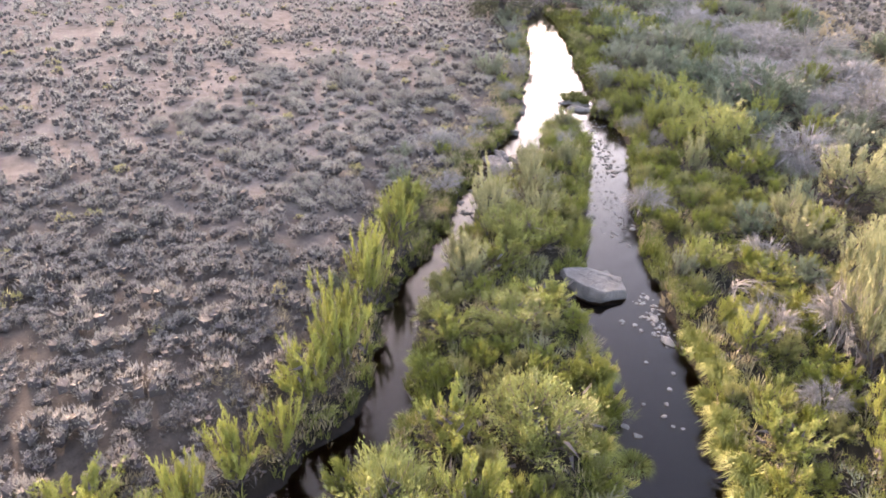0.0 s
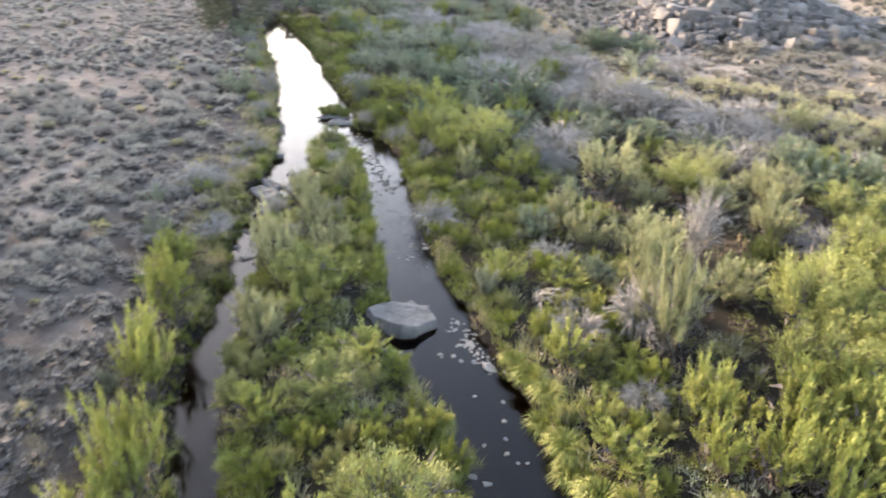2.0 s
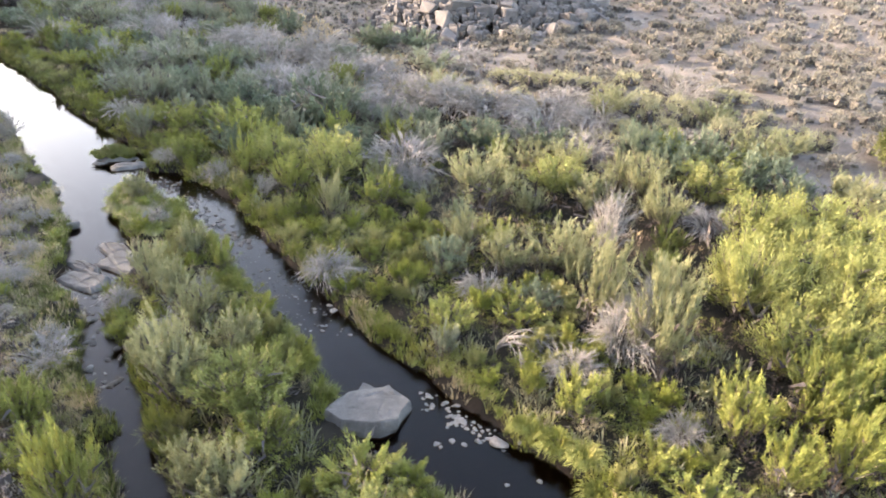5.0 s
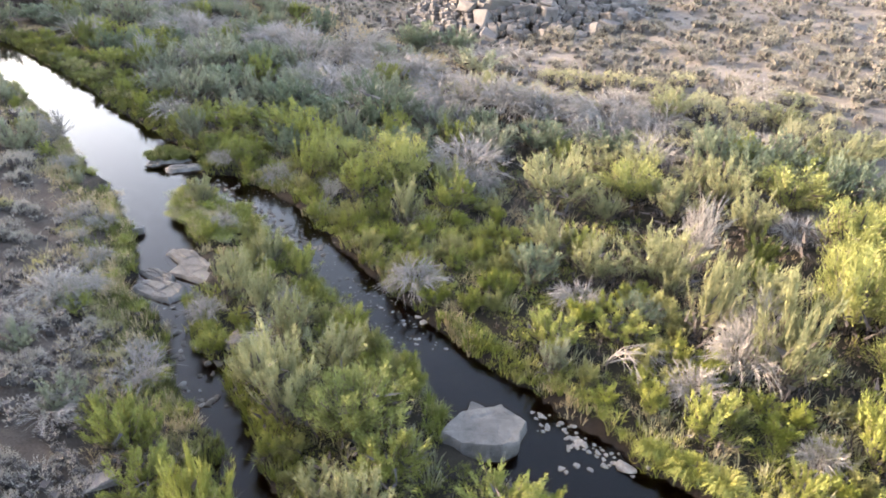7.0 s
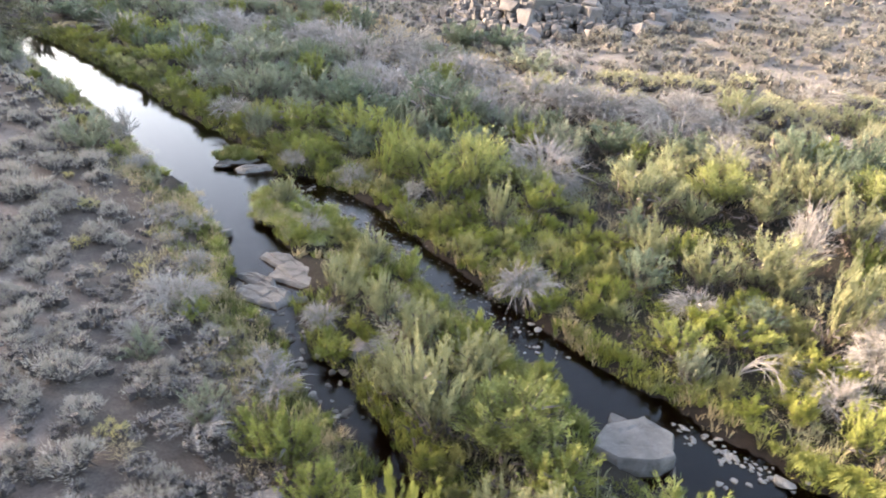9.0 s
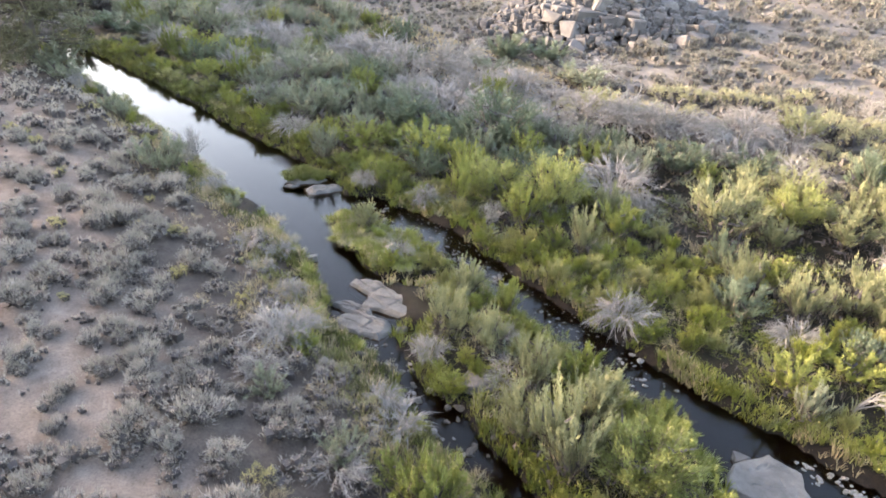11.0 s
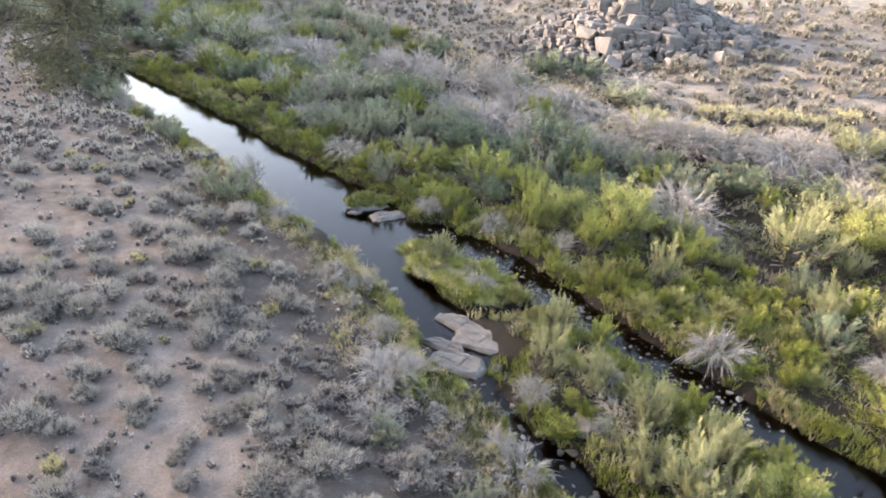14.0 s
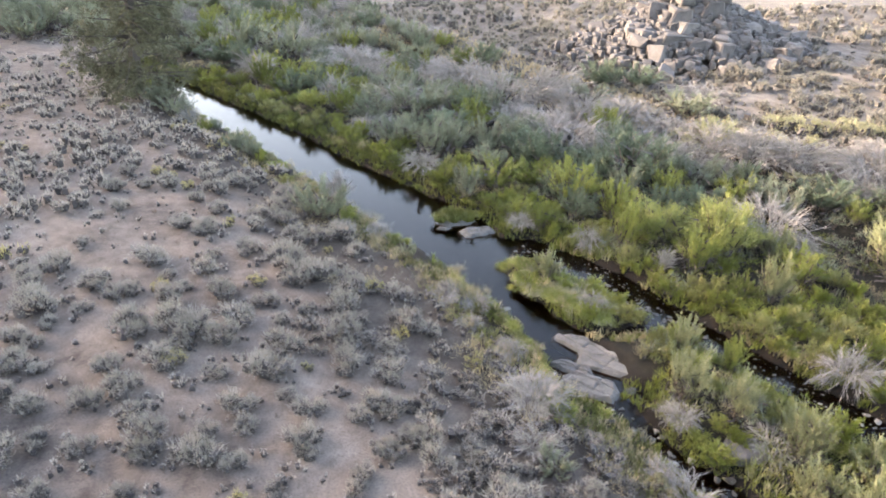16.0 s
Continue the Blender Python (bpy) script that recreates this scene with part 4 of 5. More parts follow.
joined("sagebrush_flat", M_SAGE, SAGE_MID, mid_sage, "silver-grey sagebrush on the dry bench", "shrubs")
joined("sagebrush_flat", M_SAGE, SAGE_FAR, far_sage, "silver-grey sagebrush covering the dry bench", "shrubs")
joined("yellow_brush", M_YELLOW, SAGE_MID, [(x, y, 0.7 * r, 0.7 * h, a, k) for x, y, r, h, a, k in far_yellow], "scattered yellow rabbitbrush on the bench", "shrubs")

# ---- the hillside ----
for i in range(78):
    for j in range(82):
        x, y = -36 + 1.18 * i + rng.uniform(-0.6, 0.6), 4 + 1.16 * j + rng.uniform(-0.6, 0.6)
        s = float(across(x, y))
        keep, r = rng.random(), rng.uniform(0.42, 0.8) + 0.3 * rng.random() ** 3
        turn, k = rng.uniform(0, 6.28), rng.randrange(4)
        if s < 17.5 or s > 62 or keep > 0.95 or min(math.hypot(x - 3, y + 4), math.hypot(x + 12, y)) > (62 if x > 8 else 84) or not free(x, y, r, 0.6) or math.hypot((x - 6.5) / 6, (y - 45.8) / 3.2) < 0.4 + 0.7 * keep:
            continue
        if (wobble(x, y, 0.35, 15) > 0.62 and keep > 0.2) or (s < 20.5 and y > 30 and keep > 0.35):
            continue
        (hill_dark if wobble(x, y, 0.22, 23) + 1.5 * math.exp(-((x - 5) / 12) ** 2 - ((y - 43) / 5) ** 2) + rng.uniform(-0.5, 0.5) > 0.75 else hill_sage if y < 44 and s < 40 else hill_far).append((x, y, r, r * rng.uniform(0.9, 1.3), turn, k))
hill_small = []
for n in range(3600):
    x, y, r, turn, k = rng.uniform(-22, 44), rng.uniform(10, 58), rng.uniform(0.14, 0.3), rng.uniform(0, 6.28), rng.randrange(4)
    if 18.5 < across(x, y) < 44 and math.hypot(x - 3, y + 4) < 60 and wobble(x, y, 0.8, 28) > -0.4:
        hill_small.append((x, y, r, r, turn, k))
joined("small_hill_brush", M_HILLSAGE, SAGE_SMALL, hill_small, "low tan tufts between the hillside brush", "shrubs", M_SHADED_HILLWOOD)
joined("grey_hill_brush", M_DARKSAGE, HILL_FAR, hill_dark, "dark grey sagebrush round the outcrop and over the hillside", "shrubs", M_SHADED_BRUSHWOOD)
joined("hill_brush", M_HILLSAGE, HILL_FAR, hill_far, "tan brush on the upper hillside", "shrubs", M_SHADED_HILLWOOD)
joined("hill_brush", M_HILLSAGE, HILL_MID, hill_sage, "tan and grey brush dotted over the sunlit hillside", "shrubs", M_SHADED_HILLWOOD)


# ---- grass and forbs ----
def strew(name, mat, raw, label, category, zone, box, n, lo, hi, seed, lift=None):
    """Tufts strewn where zone() says so."""
    g = np.random.default_rng(seed)
    x, y = g.uniform(box[0], box[1], n), g.uniform(box[2], box[3], n)
    ok = zone(x, y, shore(x, y), across(x, y), g.uniform(0, 1, n)) & bare(x, y)
    x, y = x[ok], y[ok]
    z = height(x, y) - 0.02 + (lift(x, y) if lift else 0)
    sc, turn, pick = g.uniform(lo, hi, len(x)), g.uniform(0, 6.28, len(x)), g.integers(0, len(raw), len(x))
    vs, fs, at = [], [], 0
    for k, (v, f) in enumerate(raw):
        m = pick == k
        c, s, q = np.cos(turn[m])[:, None], np.sin(turn[m])[:, None], sc[m][:, None]
        w = np.stack([q * (c * v[:, 0] - s * v[:, 1]) + x[m][:, None], q * (s * v[:, 0] + c * v[:, 1]) + y[m][:, None], q * v[:, 2] + z[m][:, None]], -1)
        vs.append(w.reshape(-1, 3))
        fs.append((f[None] + (np.arange(m.sum()) * len(v))[:, None, None]).reshape(-1, f.shape[1]) + at)
        at += w.size // 3
    ob = new(name, mesh_data(name, np.concatenate(vs), np.concatenate(fs), mat))
    return tagged(ob, label, category, kind="stuff")


CLUMP = [cushion(100 + i, 150, 1.0, 0.22, 0.022, M_FORB, "clump", 8, 14, 0.34) for i in range(4)]
GRASSY = [cushion(110 + i, 130, 1.0, 0.42, 0.0125, M_FORB, "clump", 5, 14, 0.3) for i in range(4)]
CLUMP_LEAVES = [c[2] for c in GRASSY]
for seed, (name, mat, label, lo, hi, n, zone) in enumerate((
        ("green_undergrowth", M_FORB, "leafy green undergrowth between the willows", 0.22, 0.5, 5200, lambda x, y, d, s, u: (d > 0.15) & ~left_bank(x, y) & (s < 15) & (y < 24) & (u < np.where(s > 10, 0.5, 1)) & (wobble(x, y, 1.4, 31) > np.where(s > 3.5, -0.35, 0.0))),
        ("bright_undergrowth", M_GRASS, "bright yellow-green weeds on the islands and banks", 0.22, 0.46, 6000, lambda x, y, d, s, u: (d > 0.06) & ~left_bank(x, y) & (s < 11) & (y < 21) & (((d < 0.6) & (wobble(x, y, 1.5, 45) > 0.3)) | (island(x, y) & (wobble(x, y, 1.6, 36) > 0.0)) | ((wobble(x, y, 0.9, 34) > 0.05) & (s < 10.5)))),
        ("brown_undergrowth", M_STRAW, "brown dried weeds between the willows", 0.22, 0.45, 3200, lambda x, y, d, s, u: (d > 0.15) & (s > -4) & (s < 17) & ((wobble(x, y, 1.1, 37) > 0.3) | (island(x, y) & (u < 0.2)) | (left_bank(x, y) & (d < 1.9) & (s > -4) & (np.hypot(x + 12.2, y - 19.7) > 1.1)))),
        ("grey_undergrowth", M_GREY, "dull grey-green weeds in the thicket", 0.3, 0.65, 2300, lambda x, y, d, s, u: (d > 0.5) & (s > 1.5) & (s < 17) & ((y > 19) | (u < 0.15)) & (wobble(x, y, 0.9, 40) > -0.3)))):
    box = (-30, 18, -14, 46)
    kinds = CLUMP if seed in (0, 3) else CLUMP + GRASSY if seed == 1 else GRASSY
    strew(name, mat, [c[2] for c in kinds], label, "plants", zone, box, int(n * 1.85), lo, hi, 40 + seed)
    # the same clumps again: dark slivers that paint shade between the leaves
    strew(name + "_wood", M_SHADEWOOD, [c[3] for c in kinds], "dark slivers coloured as the shade inside the undergrowth", "plants", zone, box, int(n * 1.85), lo, hi, 40 + seed)
THIN = [blades(85 + i, 8, 0.5, 1.0, 0.03, 0.3, 0.3, 3) for i in range(4)]
TUFT = [blades(80 + i, 9, 0.5, 1.0, 0.022, 0.3, 0.3, 4) for i in range(4)]
strew("bank_grass", M_GRASS, TUFT, "yellow-green grass along the creek banks", "grass",
      lambda x, y, d, s, u: (d > -0.08) & (d < 0.22 + 0.9 * u ** 4) & (~left_bank(x, y) | (u < 0.3)) & (wobble(x, y, 1.7, 38) > 0.1) & (y < 21), (-32, 14, -8, 21), 26000, 0.2, 0.45, 1)
strew("bank_sedge", M_SEDGE, TUFT, "dark olive sedge along the far bank of the pool", "grass",
      lambda x, y, d, s, u: (d > -0.06) & (d < 0.4 + 1.7 * u ** 2) & ~left_bank(x, y) & (y > 20), (-34, -4, 20, 48), 80000, 0.22, 0.55, 13)
for name, mat, label, side, cut, seed in (("rim_grass", M_GRASS, "bright grass hanging over the rims of the banks", 1, 0.5, 11), ("rim_weeds", M_FORB, "dull green weeds hanging over the rims of the banks", -1, -0.1, 12), ("rim_straw", M_STRAW, "straw-brown weeds hanging over the rims of the banks", -1, 0.35, 14)):
    strew(name, mat, TUFT, label, "grass",
          lambda x, y, d, s, u: (d > -0.05) & (d < 0.2 + 0.4 * u) & (~left_bank(x, y) | (u < 0.4)) & (side * (wobble(x, y, 1.5, 43 + seed) + 0.4 * wobble(x, y, 4.0, 44)) > cut) & (y < 21), (-12, 14, -12, 21), 70000, 0.26, 0.55, seed)
strew("pale_stalks", M_RABBIT, TUFT, "pale dry stalks among the weeds of the creek banks", "grass",
      lambda x, y, d, s, u: (d > 0.1) & ~left_bank(x, y) & (s < 13) & (wobble(x, y, 1.9, 61) > 0.15), (-11, 12, -4, 24), 9000, 0.3, 0.75, 18)
for name, mat, label, k, seed in (("overhang_weeds", M_FORB, "leafy weeds that hang over the edge of the water", 1, 19), ("overhang_stalks", M_OLIVE, "olive stalks that hang over the edge of the water", -1, 20)):
    strew(name, mat, TUFT, label, "grass",
          lambda x, y, d, s, u: (d > 0.0) & (d < 0.25 + 0.3 * u) & ~left_bank(x, y) & (k * wobble(x, y, 2.3, 63) > 0.15) & (wobble(x, y, 4.5, 64) > -0.3), (-10, 10, 1, 21), 20000, 0.25, 0.7, seed)
strew("dry_fringe", M_STRAW, TUFT, "dry straw-brown grass along the edge of the bench", "grass",
      lambda x, y, d, s, u: (d > 0.1) & (d < 2.0) & left_bank(x, y) & (u < 0.55) & (np.hypot(x + 12.2, y - 19.7) > 1.0) & (np.hypot(x + 13.1, y - 17.4) > 1.0) & (wobble(x, y, 1.2, 17) > -0.2), (-30, 3, -8, 42), 60000, 0.22, 0.5, 5)
strew("fringe_grass", M_SEDGE, TUFT, "olive grass along the near edge of the pool", "grass",
      lambda x, y, d, s, u: (d > -0.03) & (d < 0.5 + 1.1 * u) & left_bank(x, y) & (wobble(x, y, 1.1, 47) > -0.3) & (np.hypot(x + 12.2, y - 19.7) > 0.9), (-22, 2, 2, 30), 42000, 0.22, 0.48, 15)
strew("thicket_litter", M_STEM, TUFT, "dark fallen twigs and stems under the thicket", "plants",
      lambda x, y, d, s, u: (d > 0.4) & ~left_bank(x, y) & (s > 5) & (s < 19) & (u < np.where(s > 9, 1, 0.4)), (-12, 18, 2, 30), 9000, 0.15, 0.5, 16)
strew("fringe_weeds", M_OLIVE, TUFT, "dull olive and brown weeds along the near edge of the pool", "grass",
      lambda x, y, d, s, u: (d > 0.1) & (d < 0.7 + 1.1 * u) & left_bank(x, y) & (wobble(x, y, 1.1, 47) < 0.1) & (np.hypot(x + 12.6, y - 18.6) > 1.6), (-18, 0, 5, 24), 30000, 0.2, 0.42, 17)
strew("bench_litter", M_STEM, TUFT, "low brown dead brush and litter on the bench", "plants",
      lambda x, y, d, s, u: (d > 0.6) & (s < 0.2) & ((u < 0.3) | ((u < 0.8) & (y < 3 + 2 * u))), (-26, 4, -9, 30), 5600, 0.1, 0.32, 6)
strew("brown_weeds", M_STEM, CLUMP_LEAVES, "dead brown weeds on the edge of the bench", "plants",
      lambda x, y, d, s, u: (d > 0.5) & left_bank(x, y) & (s > -4) & (((y < 2.5) & (wobble(x, y, 0.7, 29) > -0.3)) | (wobble(x, y, 0.8, 30) > 0.6)), (-14, 3, -9, 12), 1500, 0.15, 0.35, 9)
strew("golden_grass", M_STRAW, THIN, "golden dry grass beyond the thicket", "grass",
      lambda x, y, d, s, u: (s > 15.4) & (s < 21) & (wobble(x, y, 0.5, 19) > -0.7), (-27, 8, 30, 66), 21000, 0.28, 0.6, 7)
strew("hill_grass", M_HILLSAGE, THIN, "thin tan grass between the hillside brush", "grass",
      lambda x, y, d, s, u: (s > 19) & (s < 44) & (np.hypot(x - 3, y + 4) < 58) & (wobble(x, y, 0.6, 27) > -0.5), (-20, 40, 12, 56), 4500, 0.2, 0.42, 8)
strew("dry_grass", M_STRAW, THIN, "dry straw-coloured grass at the foot of the hill", "grass",
      lambda x, y, d, s, u: (d > 0.5) & (((s > 14.5) & (s < 22 + 3 * u)) | ((s > -1.8) & (s < 0.4) & (u < 0.35)) | ((s > 21) & (u < 0.12))), (-30, 34, -6, 62), 6500, 0.25, 0.5, 3)

tuss = random.Random(8)
SEDGE_TUSSOCK = mesh_data("tussock_blades", *blades(90, 420, 1.0, 1.1, 0.02, 0.7, 0.4), M_SEDGE)
for x, y, r in ((-11.0, 22.75, 0.74), (-10.45, 22.8, 0.6), (-11.5, 22.6, 0.5)):
    plant("grass_tussock", [("leaf_tuft", SEDGE_TUSSOCK)], x, y, (r, r, 1.35 * r), "dark olive sedge tussock on a low rock in the pool", "grass tussock", "tussocks along the creek").location.z = 0.1
made = 0
for x, y, r in ((4.2, 7.0, 0.6), (4.75, 6.6, 0.62), (4.9, 5.9, 0.6), (5.5, 5.3, 0.68), (5.85, 4.75, 0.64), (6.45, 4.2, 0.72), (4.73, 3.14, 0.58), (6.9, 3.5, 0.66), (7.2, 2.7, 0.6), (3.6, 7.5, 0.45),
                (4.2, 2.6, 0.6), (3.6, 3.5, 0.55), (2.9, 4.7, 0.5), (-10.5, 22.3, 0.55), (-9.0, 18.9, 0.5), (-8.5, 18.0, 0.5), (-8.3, 17.2, 0.45), (-9.4, 19.3, 0.45)):
    made += 1
    plant("grass_tussock", [("leaf_tuft", TUSSOCK_BIG[made % 2])], x, y, (r, r, r), "large rounded bright green grass tussock hanging over the water", "grass tussock", "tussocks along the creek")
for n in range(34):
    u, off = tuss.random(), tuss.uniform(-0.5, 0.5)
    x, y = -9.0 + 2.2 * u + 0.73 * off, 18.5 - 2.4 * u + 0.68 * off
    r = tuss.uniform(0.35, 0.62)
    if float(shore(x, y)) > -0.1:
        made += 1
        plant("grass_tussock", [("leaf_tuft", (TUSSOCK_BIG if n % 2 else PALE_TUSSOCK)[n % 4 // 2])], x, y, (r, r, 0.62 * r), "long drooping grass tussock on the islet", "grass tussock", "tussocks on the islet")
for line in (MAIN, SIDE):
    for (x0, y0, w0), (x1, y1, w1) in zip(line[1:-2], line[2:-1]):
        run = math.hypot(x1 - x0, y1 - y0)
        for side in (-1, 1):
            for q in range(int(run / 0.62) + 1):
                u = (q + tuss.uniform(0.1, 0.9)) * 0.62 / run
                off = side * (w0 + u * (w1 - w0) + tuss.uniform(0.12, 0.5))
                x, y = x0 + u * (x1 - x0) - off * (y1 - y0) / run, y0 + u * (y1 - y0) + off * (x1 - x0) / run
                if u > 1 or float(shore(x, y)) < -0.05 or tuss.random() < 0.45 or made > 290 or not bare(x, y, 0.15):
                    continue
                made += 1
                r = tuss.uniform(0.26, 0.46)
                plant("grass_tussock", [("leaf_tuft", TUSSOCK[made % 3])], x, y, (r, r, r * tuss.uniform(0.9, 1.2)), "drooping yellow-green grass tussock at the water's edge", "grass tussock", "tussocks along the creek")


# ---- rocks ----
def rock_mesh(name, seed, size, mat, points=16, level=0.5, fine=2, square=0.75):
    """A worn stone: the hull of a few points of a squarish block with its top cut level, edges rounded, face uneven."""
    r = random.Random(seed)
    bm = bmesh.new()
    for _ in range(points):
        a, c = r.uniform(0, 2 * math.pi), r.uniform(-1, 1)
        p = Vector((math.cos(a) * math.sqrt(1 - c * c), math.sin(a) * math.sqrt(1 - c * c), c))
        p = p.lerp(p / max(abs(q) for q in p), square)
        bm.verts.new((p.x, p.y, max(-0.9, min(p.z, level + r.uniform(-0.05, 0.05)))))
    made_hull = bmesh.ops.convex_hull(bm, input=bm.verts[:])
    bmesh.ops.delete(bm, geom=[v for v in bm.verts if not v.link_faces], context="VERTS")
    if fine:
        bmesh.ops.subdivide_edges(bm, edges=bm.edges[:], cuts=fine, use_grid_fill=True)
    for _ in range(2 if fine > 2 else 1 if fine else 0):
        bmesh.ops.smooth_vert(bm, verts=bm.verts[:], factor=0.35, use_axis_x=True, use_axis_y=True, use_axis_z=True)
    off = Vector((seed * 3.7, seed * 1.9, seed * 5.3))
    for v in bm.verts:
        v.co *= 1 + 0.12 * noise.noise(v.co * 1.3 + off) + 0.09 * noise.noise(v.co * 3.1 + off) - 0.10 * max(0, 0.25 - abs(noise.noise(v.co * 1.1 - off)) * 2.5)
        v.co = Vector((v.co.x * size[0] / 2, v.co.y * size[1] / 2, v.co.z * size[2] / 2))
    me = bpy.data.meshes.new(name)
    bm.to_mesh(me)
    bm.free()
    me.materials.append(mat)
    return me


def slab_mesh(name, seed, size, mat, sides=11, layers=0.0, split=1.0, shelve=0.0):
    """A flat-topped block with an irregular outline, worn edges, cracks and an uneven top."""
    r = random.Random(seed)
    lx, ly, lz = (q / 2 for q in size)
    ang = [2 * math.pi * (i + r.uniform(-0.3, 0.3)) / sides for i in range(sides)]
    out = []
    for a in ang:
        c, q = math.cos(a), math.sin(a)
        k = (abs(c) ** 3.2 + abs(q) ** 3.2) ** (-1 / 3.2) * r.uniform(0.78, 1.06)
        out.append((lx * k * c, ly * k * q))
    bm = bmesh.new()
    rings = [[bm.verts.new((x * f, y * f, z * lz)) for x, y in out] for f, z in ((0.97 + shelve, -1.0), (1.03 + 0.6 * shelve, -0.1), (1.0 - 0.4 * shelve, 0.72 - shelve), (0.965 - shelve, 0.9), (0.62, 0.96), (0.28, 1.0))]
    for lo, hi in zip(rings, rings[1:]):
        for i in range(sides):
            bm.faces.new((lo[i], lo[(i + 1) % sides], hi[(i + 1) % sides], hi[i]))
    bm.faces.new(rings[0][::-1])
    bm.faces.new(rings[-1])
    bmesh.ops.triangulate(bm, faces=[f for f in bm.faces if len(f.verts) > 4])
    bmesh.ops.subdivide_edges(bm, edges=bm.edges[:], cuts=4, use_grid_fill=True)
    bmesh.ops.smooth_vert(bm, verts=bm.verts[:], factor=0.03, use_axis_x=True, use_axis_y=True, use_axis_z=True)
    off = Vector((seed * 3.7, seed * 1.9, seed * 5.3))
    for v in bm.verts:
        p = v.co.copy()
        n = noise.noise(p * 1.6 + off)
        v.co += 0.06 * Vector((noise.noise(p * 3 + off), noise.noise(p * 3 - off), 0))
        top = 1 if p.z > 0 else 0.3
        crack = max(max(0.0, 1 - abs(0.35 * p.x + p.y + 0.12 * n + k) * 24) for k in (-0.55 * ly, 0.3 * ly)) + max(0.0, 1 - abs(p.x - 0.3 * p.y + 0.1 * n - 0.2 * lx) * 26)
        v.co.z += top * (0.035 * n + 0.022 * noise.noise(p * 5 + off) - 0.045 * split * crack)
        v.co.z += layers * top * (0.12 if math.sin(2.4 * p.y / ly + 1.2 * n + seed) > 0.2 else 0.0)
    me = bpy.data.meshes.new(name)
    bm.to_mesh(me)
    bm.free()
    me.materials.append(mat)
    return me


def rock(name, at, turn, data, label, category, group="", tilt=(0, 0)):
    ob = new(name, data)
    ob.matrix_world = pose(*at, tilt[0], tilt[1], turn)
    return tagged(ob, label, category, group)


rock("boulder", (0.42, 7.95, 0.1), 20, slab_mesh("boulder", 5, (2.0, 1.35, 0.5), M_GRANITE, 7, 0.3, 0.4), "large flat-topped pale granite boulder in the creek", "boulder", tilt=(-6, 5))
rock("stone", (0.22, 8.86, 0.06), 10, rock_mesh("stone", 4, (0.42, 0.34, 0.34), M_GRANITE), "pale stone beside the boulder", "stone")
SLABS = ((-7.75, 14.92, -0.06, -32, 1.7, 0.68, 0.4, 11), (-7.3, 14.15, -0.05, -28, 1.75, 1.05, 0.38, 12), (-6.45, 13.65, -0.06, -58, 1.1, 0.6, 0.36, 13),
         (-8.25, 13.85, -0.02, -26, 1.15, 0.46, 0.34, 14), (-7.95, 13.1, -0.04, -20, 1.5, 0.85, 0.36, 24), (-6.95, 13.0, -0.02, 20, 0.34, 0.26, 0.22, 21))
for x, y, z, turn, lx, ly, lz, sd in SLABS:
    rock("rock_slab", (x, y, z), turn, slab_mesh("rock_slab", sd, (lx, ly, lz), M_GRANITE, 9, 0.25, shelve=0.1), "low pale granite slab across the side channel", "rock slab", "granite slabs", (3, -3))
for x, y, turn, lx, ly, lz, sd in ((-10.15, 21.95, 20, 1.5, 0.8, 0.3, 15), (-11.35, 22.2, 15, 0.7, 0.35, 0.18, 16), (-10.95, 22.75, 10, 1.6, 0.7, 0.3, 29), (-12.55, 20.15, -50, 1.3, 0.45, 0.4, 17), (-11.75, 19.25, -45, 0.8, 0.4, 0.36, 27), (-12.1, 19.7, -50, 0.6, 0.4, 0.4, 28)):
    rock("rock_slab", (x, y, -0.02), turn, slab_mesh("rock_slab", sd, (lx, ly, lz), M_GRANITE, 7, 0.1, shelve=0.2), "low flat pale rock at the edge of the pool", "rock slab", "granite slabs")
rock("boulder", (-5.1, 10.7, 0.28), 15, rock_mesh("boulder", 18, (1.2, 0.9, 0.7), M_CRAG, 22, 0.7, 4, 0.5), "dull grey boulder among the grass of the island", "boulder")
rock("boulder", (-9.75, 16.4, 0.1), 15, rock_mesh("boulder", 19, (0.45, 0.36, 0.4), M_GRANITE, 18, 0.7, 3, 0.5), "small pale boulder at the pool's edge", "boulder")
rock("boulder", (-6.4, 5.9, 0.68), 40, rock_mesh("boulder", 20, (0.62, 0.46, 0.3), M_CRAG, 12, 0.6, 0, 0.7), "reddish grey rock on the dry bench", "boulder")

STONES = [rock_mesh("creek_stone", 30 + i, (1, 0.75, 0.55), M_STONE, 14, 0.7, 1, 0.4) for i in range(5)]
WET = [rock_mesh("wet_stone", 40 + i, (1, 0.75, 0.5), M_WETSTONE, 14, 0.7, 1, 0.4) for i in range(4)]
